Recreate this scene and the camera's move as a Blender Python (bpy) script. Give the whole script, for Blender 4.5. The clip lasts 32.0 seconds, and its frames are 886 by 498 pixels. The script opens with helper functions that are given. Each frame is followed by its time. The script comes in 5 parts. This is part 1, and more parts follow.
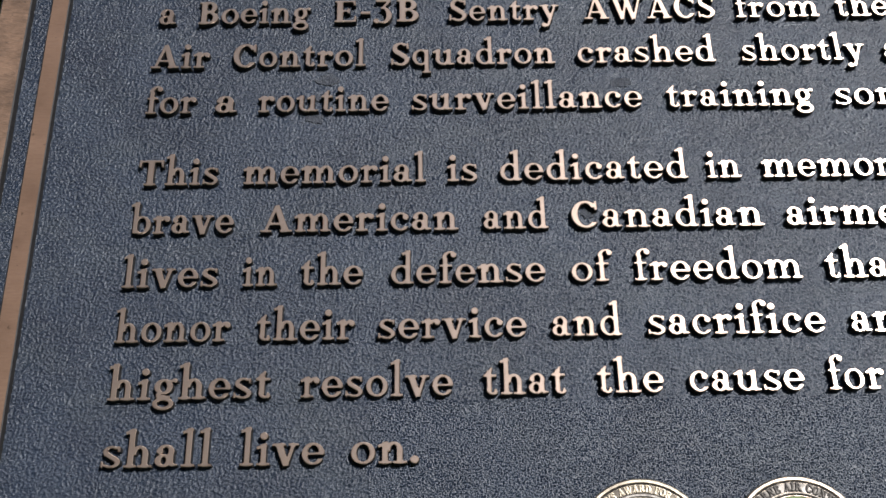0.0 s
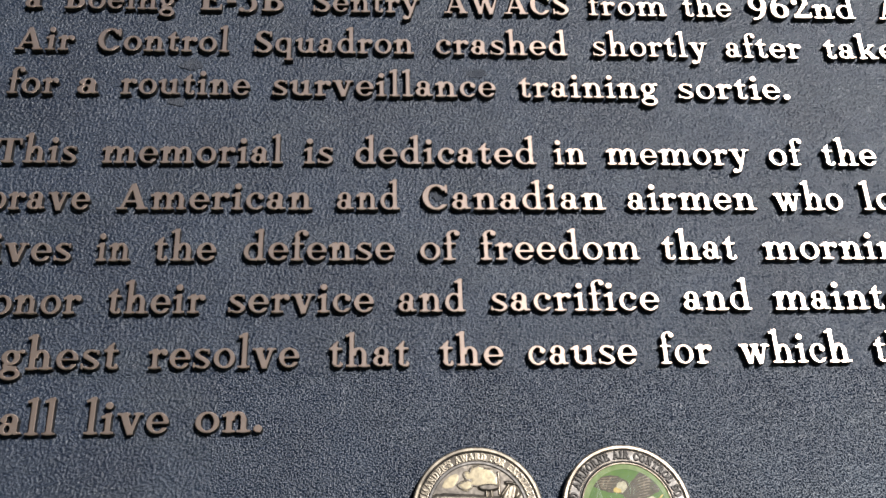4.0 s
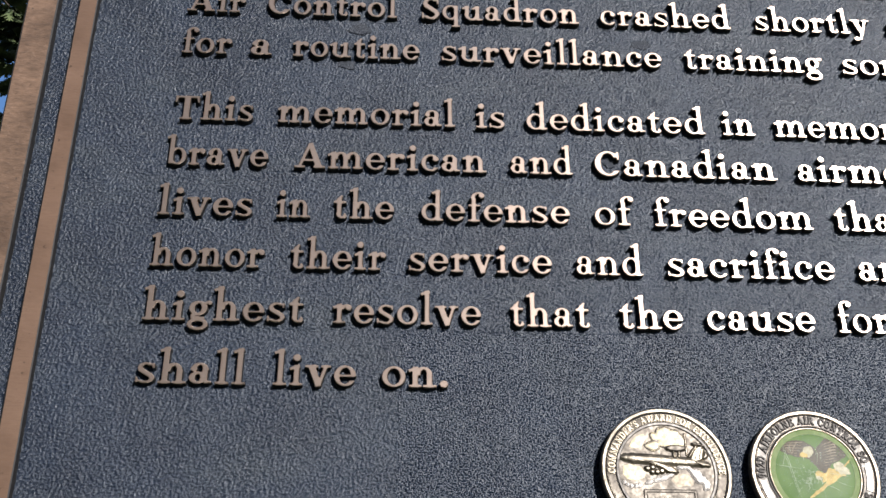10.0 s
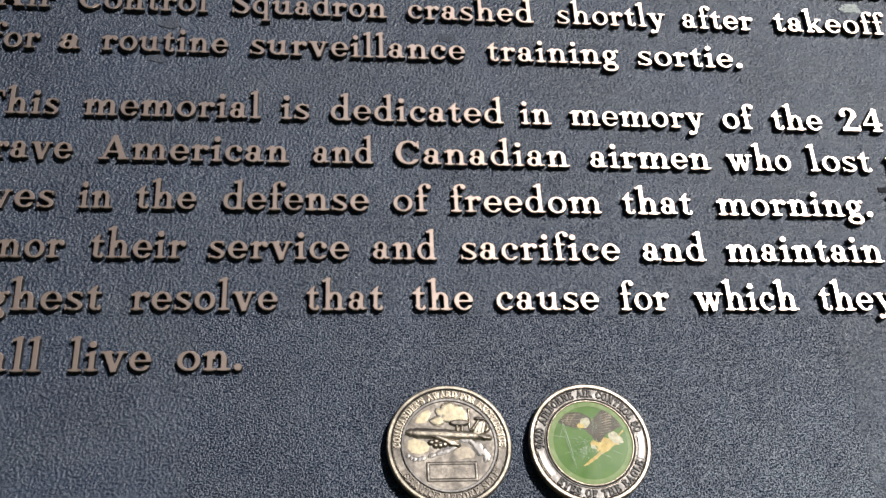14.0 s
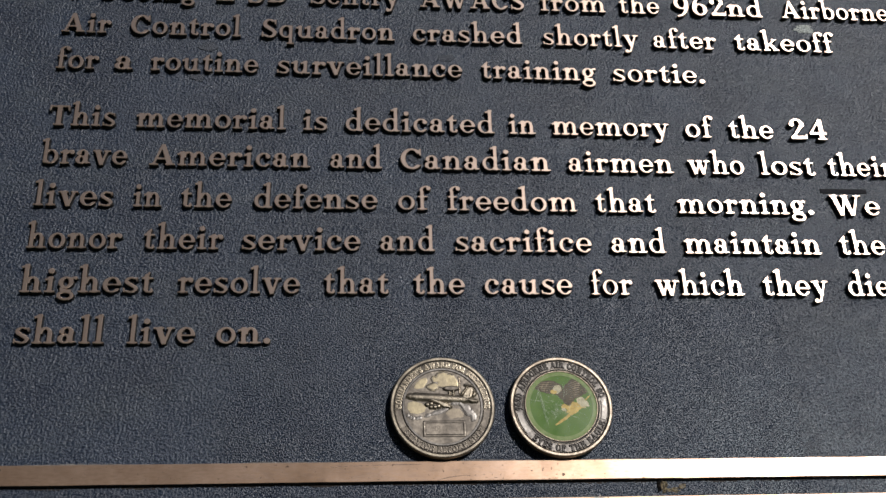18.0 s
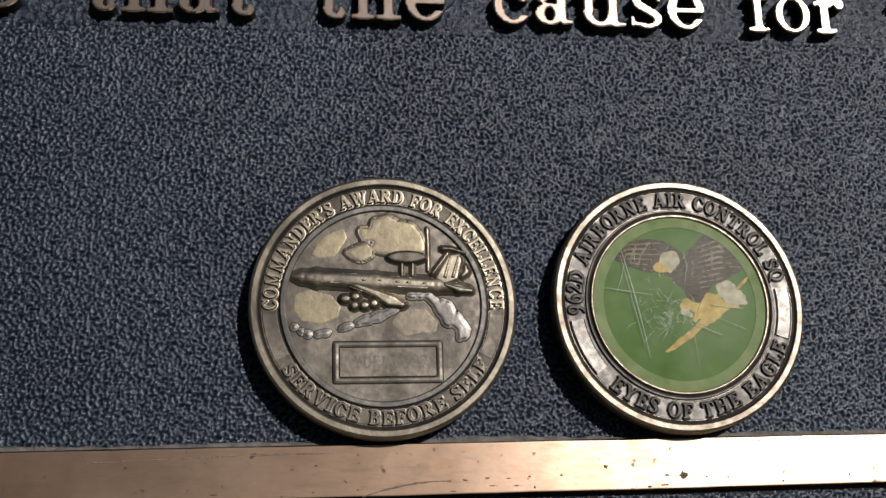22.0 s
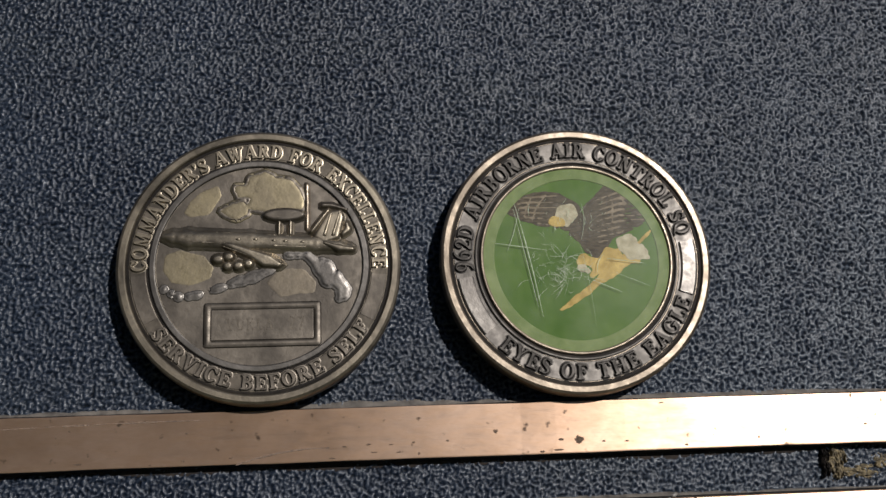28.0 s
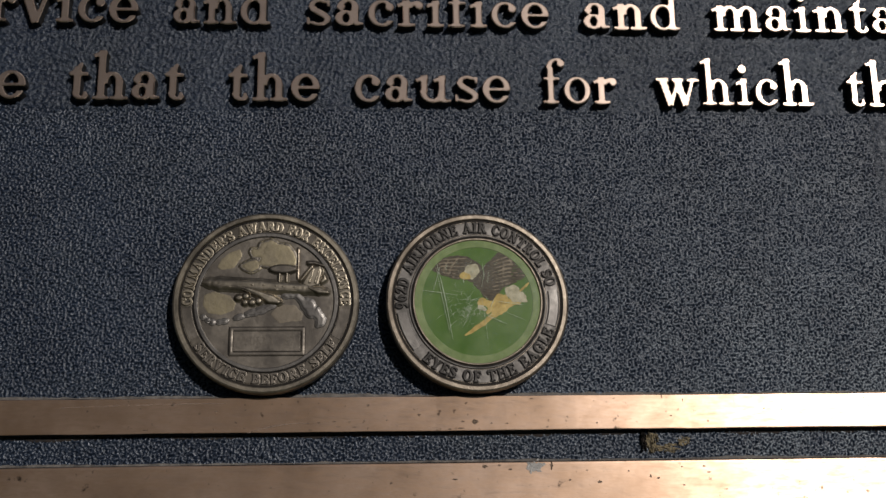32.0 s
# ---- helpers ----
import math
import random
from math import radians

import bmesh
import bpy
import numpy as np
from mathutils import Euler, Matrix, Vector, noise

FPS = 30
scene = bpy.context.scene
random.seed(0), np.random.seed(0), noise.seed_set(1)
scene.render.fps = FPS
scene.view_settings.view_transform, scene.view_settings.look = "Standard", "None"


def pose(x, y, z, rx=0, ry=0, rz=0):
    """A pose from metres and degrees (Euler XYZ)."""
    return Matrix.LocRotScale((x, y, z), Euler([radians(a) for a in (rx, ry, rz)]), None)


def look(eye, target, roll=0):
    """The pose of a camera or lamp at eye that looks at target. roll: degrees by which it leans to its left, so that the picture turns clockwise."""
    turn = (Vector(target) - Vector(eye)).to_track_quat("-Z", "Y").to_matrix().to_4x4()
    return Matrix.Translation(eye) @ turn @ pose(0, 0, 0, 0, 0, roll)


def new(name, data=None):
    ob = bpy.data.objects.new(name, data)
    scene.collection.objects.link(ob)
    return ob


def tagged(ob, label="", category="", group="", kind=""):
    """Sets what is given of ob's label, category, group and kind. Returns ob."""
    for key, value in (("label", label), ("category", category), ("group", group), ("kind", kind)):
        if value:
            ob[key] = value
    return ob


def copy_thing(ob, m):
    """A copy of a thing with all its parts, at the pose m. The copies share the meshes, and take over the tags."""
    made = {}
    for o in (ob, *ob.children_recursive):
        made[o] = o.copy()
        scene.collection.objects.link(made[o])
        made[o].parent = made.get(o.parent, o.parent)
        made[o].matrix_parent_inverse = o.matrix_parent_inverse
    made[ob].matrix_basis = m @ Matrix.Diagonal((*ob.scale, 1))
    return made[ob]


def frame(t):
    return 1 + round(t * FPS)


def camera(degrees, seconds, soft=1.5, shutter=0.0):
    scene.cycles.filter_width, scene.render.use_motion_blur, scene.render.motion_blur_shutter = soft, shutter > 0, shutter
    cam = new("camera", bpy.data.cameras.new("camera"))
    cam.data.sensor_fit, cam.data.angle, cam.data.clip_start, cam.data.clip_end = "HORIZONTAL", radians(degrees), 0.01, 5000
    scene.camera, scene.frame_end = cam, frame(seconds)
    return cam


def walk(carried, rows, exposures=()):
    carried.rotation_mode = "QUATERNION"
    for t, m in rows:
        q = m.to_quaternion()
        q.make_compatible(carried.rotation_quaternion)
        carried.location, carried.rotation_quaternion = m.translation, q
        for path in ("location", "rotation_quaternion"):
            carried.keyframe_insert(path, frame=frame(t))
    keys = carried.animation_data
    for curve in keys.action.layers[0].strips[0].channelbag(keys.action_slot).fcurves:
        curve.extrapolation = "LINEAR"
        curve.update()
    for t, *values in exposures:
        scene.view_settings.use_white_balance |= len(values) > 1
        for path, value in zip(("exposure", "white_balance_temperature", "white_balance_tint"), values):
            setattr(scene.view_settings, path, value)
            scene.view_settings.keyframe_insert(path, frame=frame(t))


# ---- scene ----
# The plaque's own axes: x to the right, y up along its face, z out of it; z = 0 is the top of the letters.
LEAN_BACK, MIDDLE_HEIGHT = 15.0, 1.30
PLAQUE = pose(0, 0, MIDDLE_HEIGHT, 90 - LEAN_BACK)
cam = camera(46.00, 32.0, soft=1.5)
ROWS = [
    (0.0, -0.08197, -0.14312, 0.34649, 24.195, -0.078, -0.938),
    (0.5, -0.09512, -0.14769, 0.34070, 24.546, 0.843, -0.183),
    (1.0, -0.09659, -0.14615, 0.33503, 24.356, 0.977, 0.098),
    (1.5, -0.09396, -0.14698, 0.33463, 24.628, 0.296, 0.156),
    (2.0, -0.08656, -0.14861, 0.33502, 24.982, 0.064, -0.183),
    (2.5, -0.07949, -0.14880, 0.33522, 24.937, -0.087, -0.393),
    (3.0, -0.07301, -0.15269, 0.33773, 25.174, -1.318, -0.886),
    (3.5, -0.06596, -0.15943, 0.34490, 25.124, -2.398, -1.015),
    (4.0, -0.05143, -0.16459, 0.35142, 25.640, -3.581, -1.820),
    (4.5, -0.03997, -0.16398, 0.35247, 25.347, -4.233, -2.356),
    (6.5, -0.01817, -0.18552, 0.37502, 26.696, -8.387, -4.217),
    (7.0, -0.03054, -0.18778, 0.38004, 26.614, -7.621, -3.013),
    (7.5, -0.04696, -0.18718, 0.37077, 26.388, -6.958, -2.702),
    (8.0, -0.06451, -0.18548, 0.36434, 26.006, -6.360, -2.084),
    (8.5, -0.08630, -0.18420, 0.35325, 26.184, -4.945, -1.494),
    (9.0, -0.11043, -0.18121, 0.34668, 26.087, -3.441, -0.019),
    (9.5, -0.11376, -0.18071, 0.34352, 26.331, -3.190, 0.104),
    (10.0, -0.11070, -0.18103, 0.34131, 26.240, -3.400, -0.196),
    (10.5, -0.11275, -0.18101, 0.33969, 26.322, -3.783, -0.465),
    (11.0, -0.11074, -0.18141, 0.34000, 26.428, -4.056, -0.438),
    (11.5, -0.10846, -0.18154, 0.33922, 26.389, -4.055, -0.735),
    (12.0, -0.10394, -0.18007, 0.33984, 26.053, -3.987, -0.814),
    (12.5, -0.09634, -0.18074, 0.34149, 25.829, -4.428, -1.203),
    (13.0, -0.08354, -0.17913, 0.34797, 25.626, -4.744, -1.659),
    (13.5, -0.07303, -0.18393, 0.35222, 26.056, -5.614, -1.865),
    (14.0, -0.06189, -0.19078, 0.35747, 26.033, -6.350, -2.633),
    (14.5, -0.05770, -0.19136, 0.36139, 25.724, -6.448, -3.183),
    (15.0, -0.05263, -0.19030, 0.36283, 25.386, -6.367, -3.078),
    (15.5, -0.04700, -0.19651, 0.37981, 26.073, -6.782, -3.374),
    (17.5, -0.05668, -0.21392, 0.42432, 24.419, -5.256, -1.757),
    (18.0, -0.05768, -0.21584, 0.42518, 24.728, -5.178, -1.838),
    (18.5, -0.05718, -0.22081, 0.43265, 24.969, -5.271, -2.117),
    (19.0, -0.06053, -0.22576, 0.43219, 24.751, -4.984, -2.486),
    (19.5, -0.05831, -0.22281, 0.43548, 24.040, -4.779, -2.266),
    (20.0, -0.04619, -0.22127, 0.41048, 24.302, -3.684, -2.605),
    (20.5, -0.01050, -0.20696, 0.33508, 21.775, -4.559, -1.452),
    (21.0, 0.00043, -0.15757, 0.22597, 18.993, -7.456, -5.600),
    (21.5, -0.02258, -0.12896, 0.18456, 14.554, -6.680, -3.745),
    (22.0, -0.02839, -0.12463, 0.17061, 13.386, -7.347, -1.544),
    (22.5, -0.02891, -0.12911, 0.17021, 14.690, -7.381, -1.378),
    (23.0, -0.02813, -0.12928, 0.16606, 14.503, -7.753, -1.613),
    (23.5, -0.03210, -0.12893, 0.15601, 13.092, -9.476, -0.601),
    (24.0, -0.02695, -0.12883, 0.15737, 12.562, -8.302, -1.361),
    (24.5, -0.02944, -0.12692, 0.16099, 11.724, -6.646, -0.647),
    (25.0, -0.03007, -0.12841, 0.16188, 12.665, -6.710, -0.478),
    (25.5, -0.02605, -0.12198, 0.16245, 11.476, -5.904, -0.916),
    (26.0, -0.02273, -0.12313, 0.16761, 10.225, -7.316, -1.477),
    (26.5, -0.01524, -0.12536, 0.16525, 11.045, -6.523, -2.111),
    (28.5, -0.00187, -0.12739, 0.16397, 12.401, -4.976, -1.880),
    (29.0, -0.00304, -0.12585, 0.16902, 11.686, -5.354, -1.496),
    (29.5, -0.00376, -0.13174, 0.16637, 13.753, -5.977, -2.140),
    (30.0, -0.00446, -0.13783, 0.16571, 14.495, -6.323, -2.177),
    (30.5, -0.00816, -0.13487, 0.16482, 14.361, -7.460, -2.690),
    (31.0, -0.00076, -0.13827, 0.16407, 15.831, -6.428, -4.118),
    (31.5, -0.01105, -0.13155, 0.18247, 13.494, -6.753, -2.308),
    (32.0, 0.01030, -0.14091, 0.24833, 13.646, -3.646, -0.854),
]
EXPOSURES = [(0.0, 0.84, 6150, 10), (15.5, 0.85, 6150, 10), (17.5, 0.08, 6250, 10), (20.0, 0.1, 6300, 10), (21.0, 0.0, 6350, 10), (23.0, -0.1, 6350, 10), (26.0, -0.12, 6350, 10), (28.5, -0.06, 6350, 10), (29.3, -0.10, 6350, 10),
             (30.0, -0.34, 6400, 10), (31.0, -0.46, 6400, 10), (32.0, -0.48, 6400, 10)]
walk(cam, [(t, PLAQUE @ pose(x, y, z, rx, ry, rz)) for t, x, y, z, rx, ry, rz in ROWS], EXPOSURES)

# ---- daylight ----
SUN_WAY = Vector((0.41, 0.34, 0.845)).normalized()          # towards the sun, in the plaque's axes
sun_world = (PLAQUE.to_3x3() @ SUN_WAY).normalized()
sun_lamp = bpy.data.lights.new("sun", "SUN")
sun_lamp.energy, sun_lamp.angle, sun_lamp.color = 5.0, radians(0.55), (1.0, 0.96, 0.91)
sun = new("sun", sun_lamp)
sun.matrix_world = look((3, -4, 6), Vector((3, -4, 6)) - sun_world)
world = bpy.data.worlds.new("sky")
scene.world = world
world.use_nodes = True
sky = world.node_tree.nodes.new("ShaderNodeTexSky")
sky.sky_type, sky.sun_disc = "NISHITA", False
sky.sun_elevation = math.asin(sun_world.z)
sky.air_density, sky.dust_density, sky.ozone_density = 0.8, 0.2, 6.0
sky.sun_rotation = math.atan2(sun_world.x, sun_world.y)
world.node_tree.nodes["Background"].inputs["Strength"].default_value = 0.060
world.node_tree.links.new(sky.outputs[0], world.node_tree.nodes["Background"].inputs["Color"])


# ---- materials ----
class Nodes:
    """A small node builder for one material."""

    def __init__(self, name):
        self.mat = bpy.data.materials.new(name)
        self.mat.use_nodes = True
        self.tree = self.mat.node_tree
        self.bsdf = self.tree.nodes["Principled BSDF"]
        self.coord = self.add("ShaderNodeTexCoord").outputs["Object"]

    def add(self, kind):
        return self.tree.nodes.new(kind)

    def link(self, a, b):
        self.tree.links.new(a, b)

    def noise(self, scale, detail=4.0, rough=0.6, stretch=(1, 1, 1), vector=None):
        place = self.add("ShaderNodeMapping")
        place.inputs["Scale"].default_value = stretch
        self.link(vector or self.coord, place.inputs["Vector"])
        node = self.add("ShaderNodeTexNoise")
        node.inputs["Scale"].default_value, node.inputs["Detail"].default_value = scale, detail
        node.inputs["Roughness"].default_value = rough
        self.link(place.outputs[0], node.inputs["Vector"])
        return node.outputs["Fac"]

    def ramp(self, value, stops):
        node = self.add("ShaderNodeValToRGB")
        for n, (at, colour) in enumerate(stops):
            stop = node.color_ramp.elements[n] if n < 2 else node.color_ramp.elements.new(at)
            stop.position, stop.color = at, (*colour, 1) if len(colour) == 3 else colour
        self.link(value, node.inputs["Fac"])
        return node.outputs["Color"]

    def grey(self, value, stops):
        return self.ramp(value, [(at, (v, v, v)) for at, v in stops])

    def mix(self, fac, a, b, blend="MIX"):
        node = self.add("ShaderNodeMix")
        node.data_type, node.blend_type = "RGBA", blend
        for socket, value in ((node.inputs[0], fac), (node.inputs[6], a), (node.inputs[7], b)):
            if isinstance(value, (int, float)):
                socket.default_value = value
            elif isinstance(value, tuple):
                socket.default_value = (*value, 1)
            else:
                self.link(value, socket)
        return node.outputs[2]

    def bump(self, height, distance, strength=1.0, after=None):
        node = self.add("ShaderNodeBump")
        node.inputs["Distance"].default_value, node.inputs["Strength"].default_value = distance, strength
        self.link(height, node.inputs["Height"])
        if after is not None:
            self.link(after, node.inputs["Normal"])
        return node.outputs["Normal"]

    def finish(self, colour=None, rough=None, metal=None, normal=None, spec=None, coat=None):
        for name, value in (("Base Color", colour), ("Roughness", rough), ("Metallic", metal), ("Normal", normal),
                            ("Specular IOR Level", spec), ("Coat Weight", coat)):
            if value is None:
                continue
            if isinstance(value, tuple):
                self.bsdf.inputs[name].default_value = (*value, 1)
            elif isinstance(value, (int, float)):
                self.bsdf.inputs[name].default_value = value
            else:
                self.link(value, self.bsdf.inputs[name])
        return self.mat


def leather_ground():
    """The plaque's sunk ground: dark blue-grey lacquer over a pebbled casting, worn grey on its tips, shade painted
    into its hollows.
    """
    n = Nodes("pebbled_dark_lacquer")
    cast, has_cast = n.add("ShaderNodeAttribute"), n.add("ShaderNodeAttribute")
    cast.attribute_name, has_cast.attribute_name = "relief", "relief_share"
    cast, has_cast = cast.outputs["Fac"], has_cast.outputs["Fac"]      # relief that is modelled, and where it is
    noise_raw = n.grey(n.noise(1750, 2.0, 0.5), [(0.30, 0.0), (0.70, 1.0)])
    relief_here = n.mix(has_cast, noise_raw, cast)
    flat_grain = n.mix(has_cast, noise_raw, (0.5, 0.5, 0.5))
    fine = n.noise(3600, 3, 0.6)
    broad = n.noise(22, 5, 0.65)
    smear = n.noise(60, 4, 0.6, (0.35, 1, 1))
    base = n.ramp(broad, [(0.38, (0.0040, 0.0072, 0.0148)), (0.64, (0.0094, 0.0150, 0.0265))])
    worn = n.mix(n.grey(smear, [(0.50, 0.0), (0.72, 0.60)]), base, (0.018, 0.023, 0.029))
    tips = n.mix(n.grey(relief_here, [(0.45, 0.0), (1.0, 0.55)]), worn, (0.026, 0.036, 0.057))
    where = n.add("ShaderNodeSeparateXYZ")                  # tips turn paler low down on the plate, towards its right end
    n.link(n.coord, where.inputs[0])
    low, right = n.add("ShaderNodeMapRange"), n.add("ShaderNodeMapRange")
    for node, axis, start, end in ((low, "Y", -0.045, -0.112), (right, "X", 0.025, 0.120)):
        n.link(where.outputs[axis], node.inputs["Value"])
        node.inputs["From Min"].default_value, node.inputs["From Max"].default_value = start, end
    pale_low_right = n.mix(1.0, n.mix(1.0, low.outputs[0], right.outputs[0], "MULTIPLY"), n.grey(n.noise(75, 5, 0.65), [(0.36, 0.10), (0.60, 1.0)]), "MULTIPLY")
    tips = n.mix(n.mix(1.0, pale_low_right, n.grey(relief_here, [(0.40, 0.0), (0.95, 0.9)]), "MULTIPLY"), tips, (0.125, 0.145, 0.160))
    # Hollows of the relief go near black: painted shade between the pebbles.
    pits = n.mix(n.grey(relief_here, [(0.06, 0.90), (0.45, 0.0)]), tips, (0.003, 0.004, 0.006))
    bumped = n.bump(flat_grain, 0.00060, 1.0)
    bumped = n.bump(fine, 0.00012, 0.9, bumped)
    rough = n.grey(n.noise(300, 4), [(0.3, 0.33), (0.7, 0.45)])
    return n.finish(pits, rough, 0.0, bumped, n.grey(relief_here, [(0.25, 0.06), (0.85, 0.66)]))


def dark_lacquer():
    """The smooth near-black lacquer left on the sides of letters and mouldings."""
    n = Nodes("side_lacquer")
    v = n.noise(700, 4, 0.6)
    return n.finish(n.ramp(v, [(0.3, (0.006, 0.006, 0.007)), (0.75, (0.022, 0.019, 0.017))]), 0.6, 0.0, n.bump(v, 0.0002, 0.6), 0.25)


def bronze(name, light, dark, rough=(0.30, 0.42), metal=0.85, brush=(1, 1, 1), grit=0.00004, spots=0.6, brushed=0.0):
    """Bare bronze with a brushed grain, dark pits and brown tarnish."""
    n = Nodes(name)
    broad = n.noise(45, 5, 0.65)
    grain = n.noise(900, 4, 0.6, brush)
    pit = n.noise(420, 3, 0.55)
    tarnish = n.grey(broad, [(0.35, 0.0), (0.75, 1.0)])
    body = n.mix(tarnish, light, dark)
    streak = n.mix(n.grey(grain, [(0.4, 0.0), (0.72, 0.75 * spots)]), body, dark)
    spotted = n.mix(n.grey(pit, [(0.66, 0.0), (0.74, spots)]), streak, (0.06, 0.04, 0.028))
    bumped = n.bump(grain, grit, 0.7)
    gloss = n.grey(grain, [(0.3, rough[0]), (0.7, rough[1])])
    if brushed:                                             # rubbed along the lines of text: the gloss spreads across them
        along = n.add("ShaderNodeCombineXYZ")
        for socket, value in zip(along.inputs, PLAQUE.to_3x3() @ Vector((0, 1, 0))):
            socket.default_value = value
        n.link(along.outputs[0], n.bsdf.inputs["Tangent"])
        n.bsdf.inputs["Anisotropic"].default_value = brushed
    return n.finish(spotted, gloss, metal, bumped)


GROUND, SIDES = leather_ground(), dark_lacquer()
LETTER = bronze("letter_bronze", (0.52, 0.395, 0.315), (0.38, 0.275, 0.21), (0.35, 0.44), 0.85, (1, 1, 1), 0.00002, 0.4, 0.70)
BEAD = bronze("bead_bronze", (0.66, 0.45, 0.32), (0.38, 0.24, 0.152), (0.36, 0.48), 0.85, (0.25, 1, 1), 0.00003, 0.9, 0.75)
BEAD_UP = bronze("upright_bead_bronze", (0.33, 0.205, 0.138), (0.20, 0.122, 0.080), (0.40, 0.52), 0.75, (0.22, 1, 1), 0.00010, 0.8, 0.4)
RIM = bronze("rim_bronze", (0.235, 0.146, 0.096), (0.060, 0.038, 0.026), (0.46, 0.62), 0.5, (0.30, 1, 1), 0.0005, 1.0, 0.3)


# ---- building helpers ----
def mesh_of(bm, name, material, smooth=False):
    data = bpy.data.meshes.new(name)
    bm.to_mesh(data)
    bm.free()
    data.materials.append(material)
    if smooth:
        data.polygons.foreach_set("use_smooth", [True] * len(data.polygons))
    return data


def part(name, bm, material, parent, label="", place=None, smooth=False):
    """Links a bmesh, or ready mesh data, as one mesh object under a thing or a part."""
    data = mesh_of(bm, name, material, smooth) if isinstance(bm, bmesh.types.BMesh) else bm
    ob = new(name, data)
    ob.parent = parent
    if place is not None:
        ob.matrix_basis = place
    return tagged(ob, label)


def box(x0, x1, y0, y1, z0, z1, bevel=0.0, draft=0.0):
    """A box, its top drawn in by the draft, with bevelled edges."""
    bm = bmesh.new()
    low = [bm.verts.new(p) for p in ((x0, y0, z0), (x1, y0, z0), (x1, y1, z0), (x0, y1, z0))]
    d = draft
    top = [bm.verts.new(p) for p in ((x0 + d, y0 + d, z1), (x1 - d, y0 + d, z1), (x1 - d, y1 - d, z1), (x0 + d, y1 - d, z1))]
    bm.faces.new(low[::-1])
    bm.faces.new(top)
    for k in range(4):
        bm.faces.new((low[k], low[(k + 1) % 4], top[(k + 1) % 4], top[k]))
    if bevel:
        bmesh.ops.bevel(bm, geom=bm.edges[:], offset=bevel, segments=2, profile=0.6, affect="EDGES")
    return bm


# ---- cast lettering ----
# Shapes are distance fields on a grid, in units of the x-height; an outline is drawn where the field is zero.
class Field:
    def __init__(self, x0, x1, y0, y1, step):
        self.step, self.x0, self.y0 = step, x0, y0
        self.nx, self.ny = int(math.ceil((x1 - x0) / step)) + 1, int(math.ceil((y1 - y0) / step)) + 1
        self.x, self.y = np.meshgrid(x0 + step * np.arange(self.nx), y0 + step * np.arange(self.ny))
        self.d = np.full(self.x.shape, 9.0)

    def join(self, d, soft=0.05):
        h = np.clip(0.5 + 0.5 * (self.d - d) / max(soft, 1e-6), 0, 1)
        self.d = self.d * (1 - h) + d * h - soft * h * (1 - h)
        return self

    def cut(self, d):
        self.d = np.maximum(self.d, -d)
        return self

    def bar(self, ax, ay, bx, by, w, w2=None, soft=0.05):
        """A straight stroke from a to b with flat ends, of width w, or tapering from w to w2."""
        return self.join(self.stroke(ax, ay, bx, by, w, w2), soft)

    def stroke(self, ax, ay, bx, by, w, w2=None):
        length = math.hypot(bx - ax, by - ay)
        ux, uy = (bx - ax) / length, (by - ay) / length
        along, off = (self.x - ax) * ux + (self.y - ay) * uy, np.abs((self.y - ay) * ux - (self.x - ax) * uy)
        half = (w + ((w if w2 is None else w2) - w) * np.clip(along / length, 0, 1)) / 2
        return np.maximum(off - half, np.maximum(-along, along - length))

    def path(self, points, soft=0.01):
        """Strokes through (x, y, width) knots, with round joints."""
        for (ax, ay, aw), (bx, by, bw) in zip(points, points[1:]):
            self.bar(ax, ay, bx, by, aw, bw, soft)
            self.dot(bx, by, bw / 2, soft)
        return self

    def oval(self, cx, cy, rx, ry, lean=0.0):
        px, py = self.x - cx - lean * (self.y - cy), self.y - cy
        k1, k2 = np.hypot(px / rx, py / ry) + 1e-9, np.hypot(px / rx**2, py / ry**2) + 1e-9
        return k1 * (k1 - 1) / k2

    def ring(self, cx, cy, rx, ry, w, thin, only=None, soft=0.04, lean=0.0):
        """A bowl: w wide at its sides and thin at its top and bottom; only keeps where that field is negative."""
        d = np.maximum(self.oval(cx, cy, rx, ry), -self.oval(cx, cy, rx - w, ry - thin, lean))
        return self.join(d if only is None else np.maximum(d, only), soft)

    def shape(self, knots, round_off=0.0, soft=0.03):
        """A filled outline through (x, y) knots, its corners rounded off."""
        near, inside = np.full(self.x.shape, 9.0), np.zeros(self.x.shape, dtype=bool)
        for (ax, ay), (bx, by) in zip(knots, knots[1:] + knots[:1]):
            ex, ey, px, py = bx - ax, by - ay, self.x - ax, self.y - ay
            s = np.clip((px * ex + py * ey) / (ex * ex + ey * ey), 0, 1)
            near = np.minimum(near, np.hypot(px - s * ex, py - s * ey))
            crosses = (ay > self.y) != (by > self.y)
            inside ^= crosses & (self.x < ax + (self.y - ay) * ex / (ey if ey else 1e-9))
        return self.join(np.where(inside, -near, near) - round_off, soft)

    def dot(self, cx, cy, r, soft=0.03):
        return self.join(np.hypot(self.x - cx, self.y - cy) - r, soft)


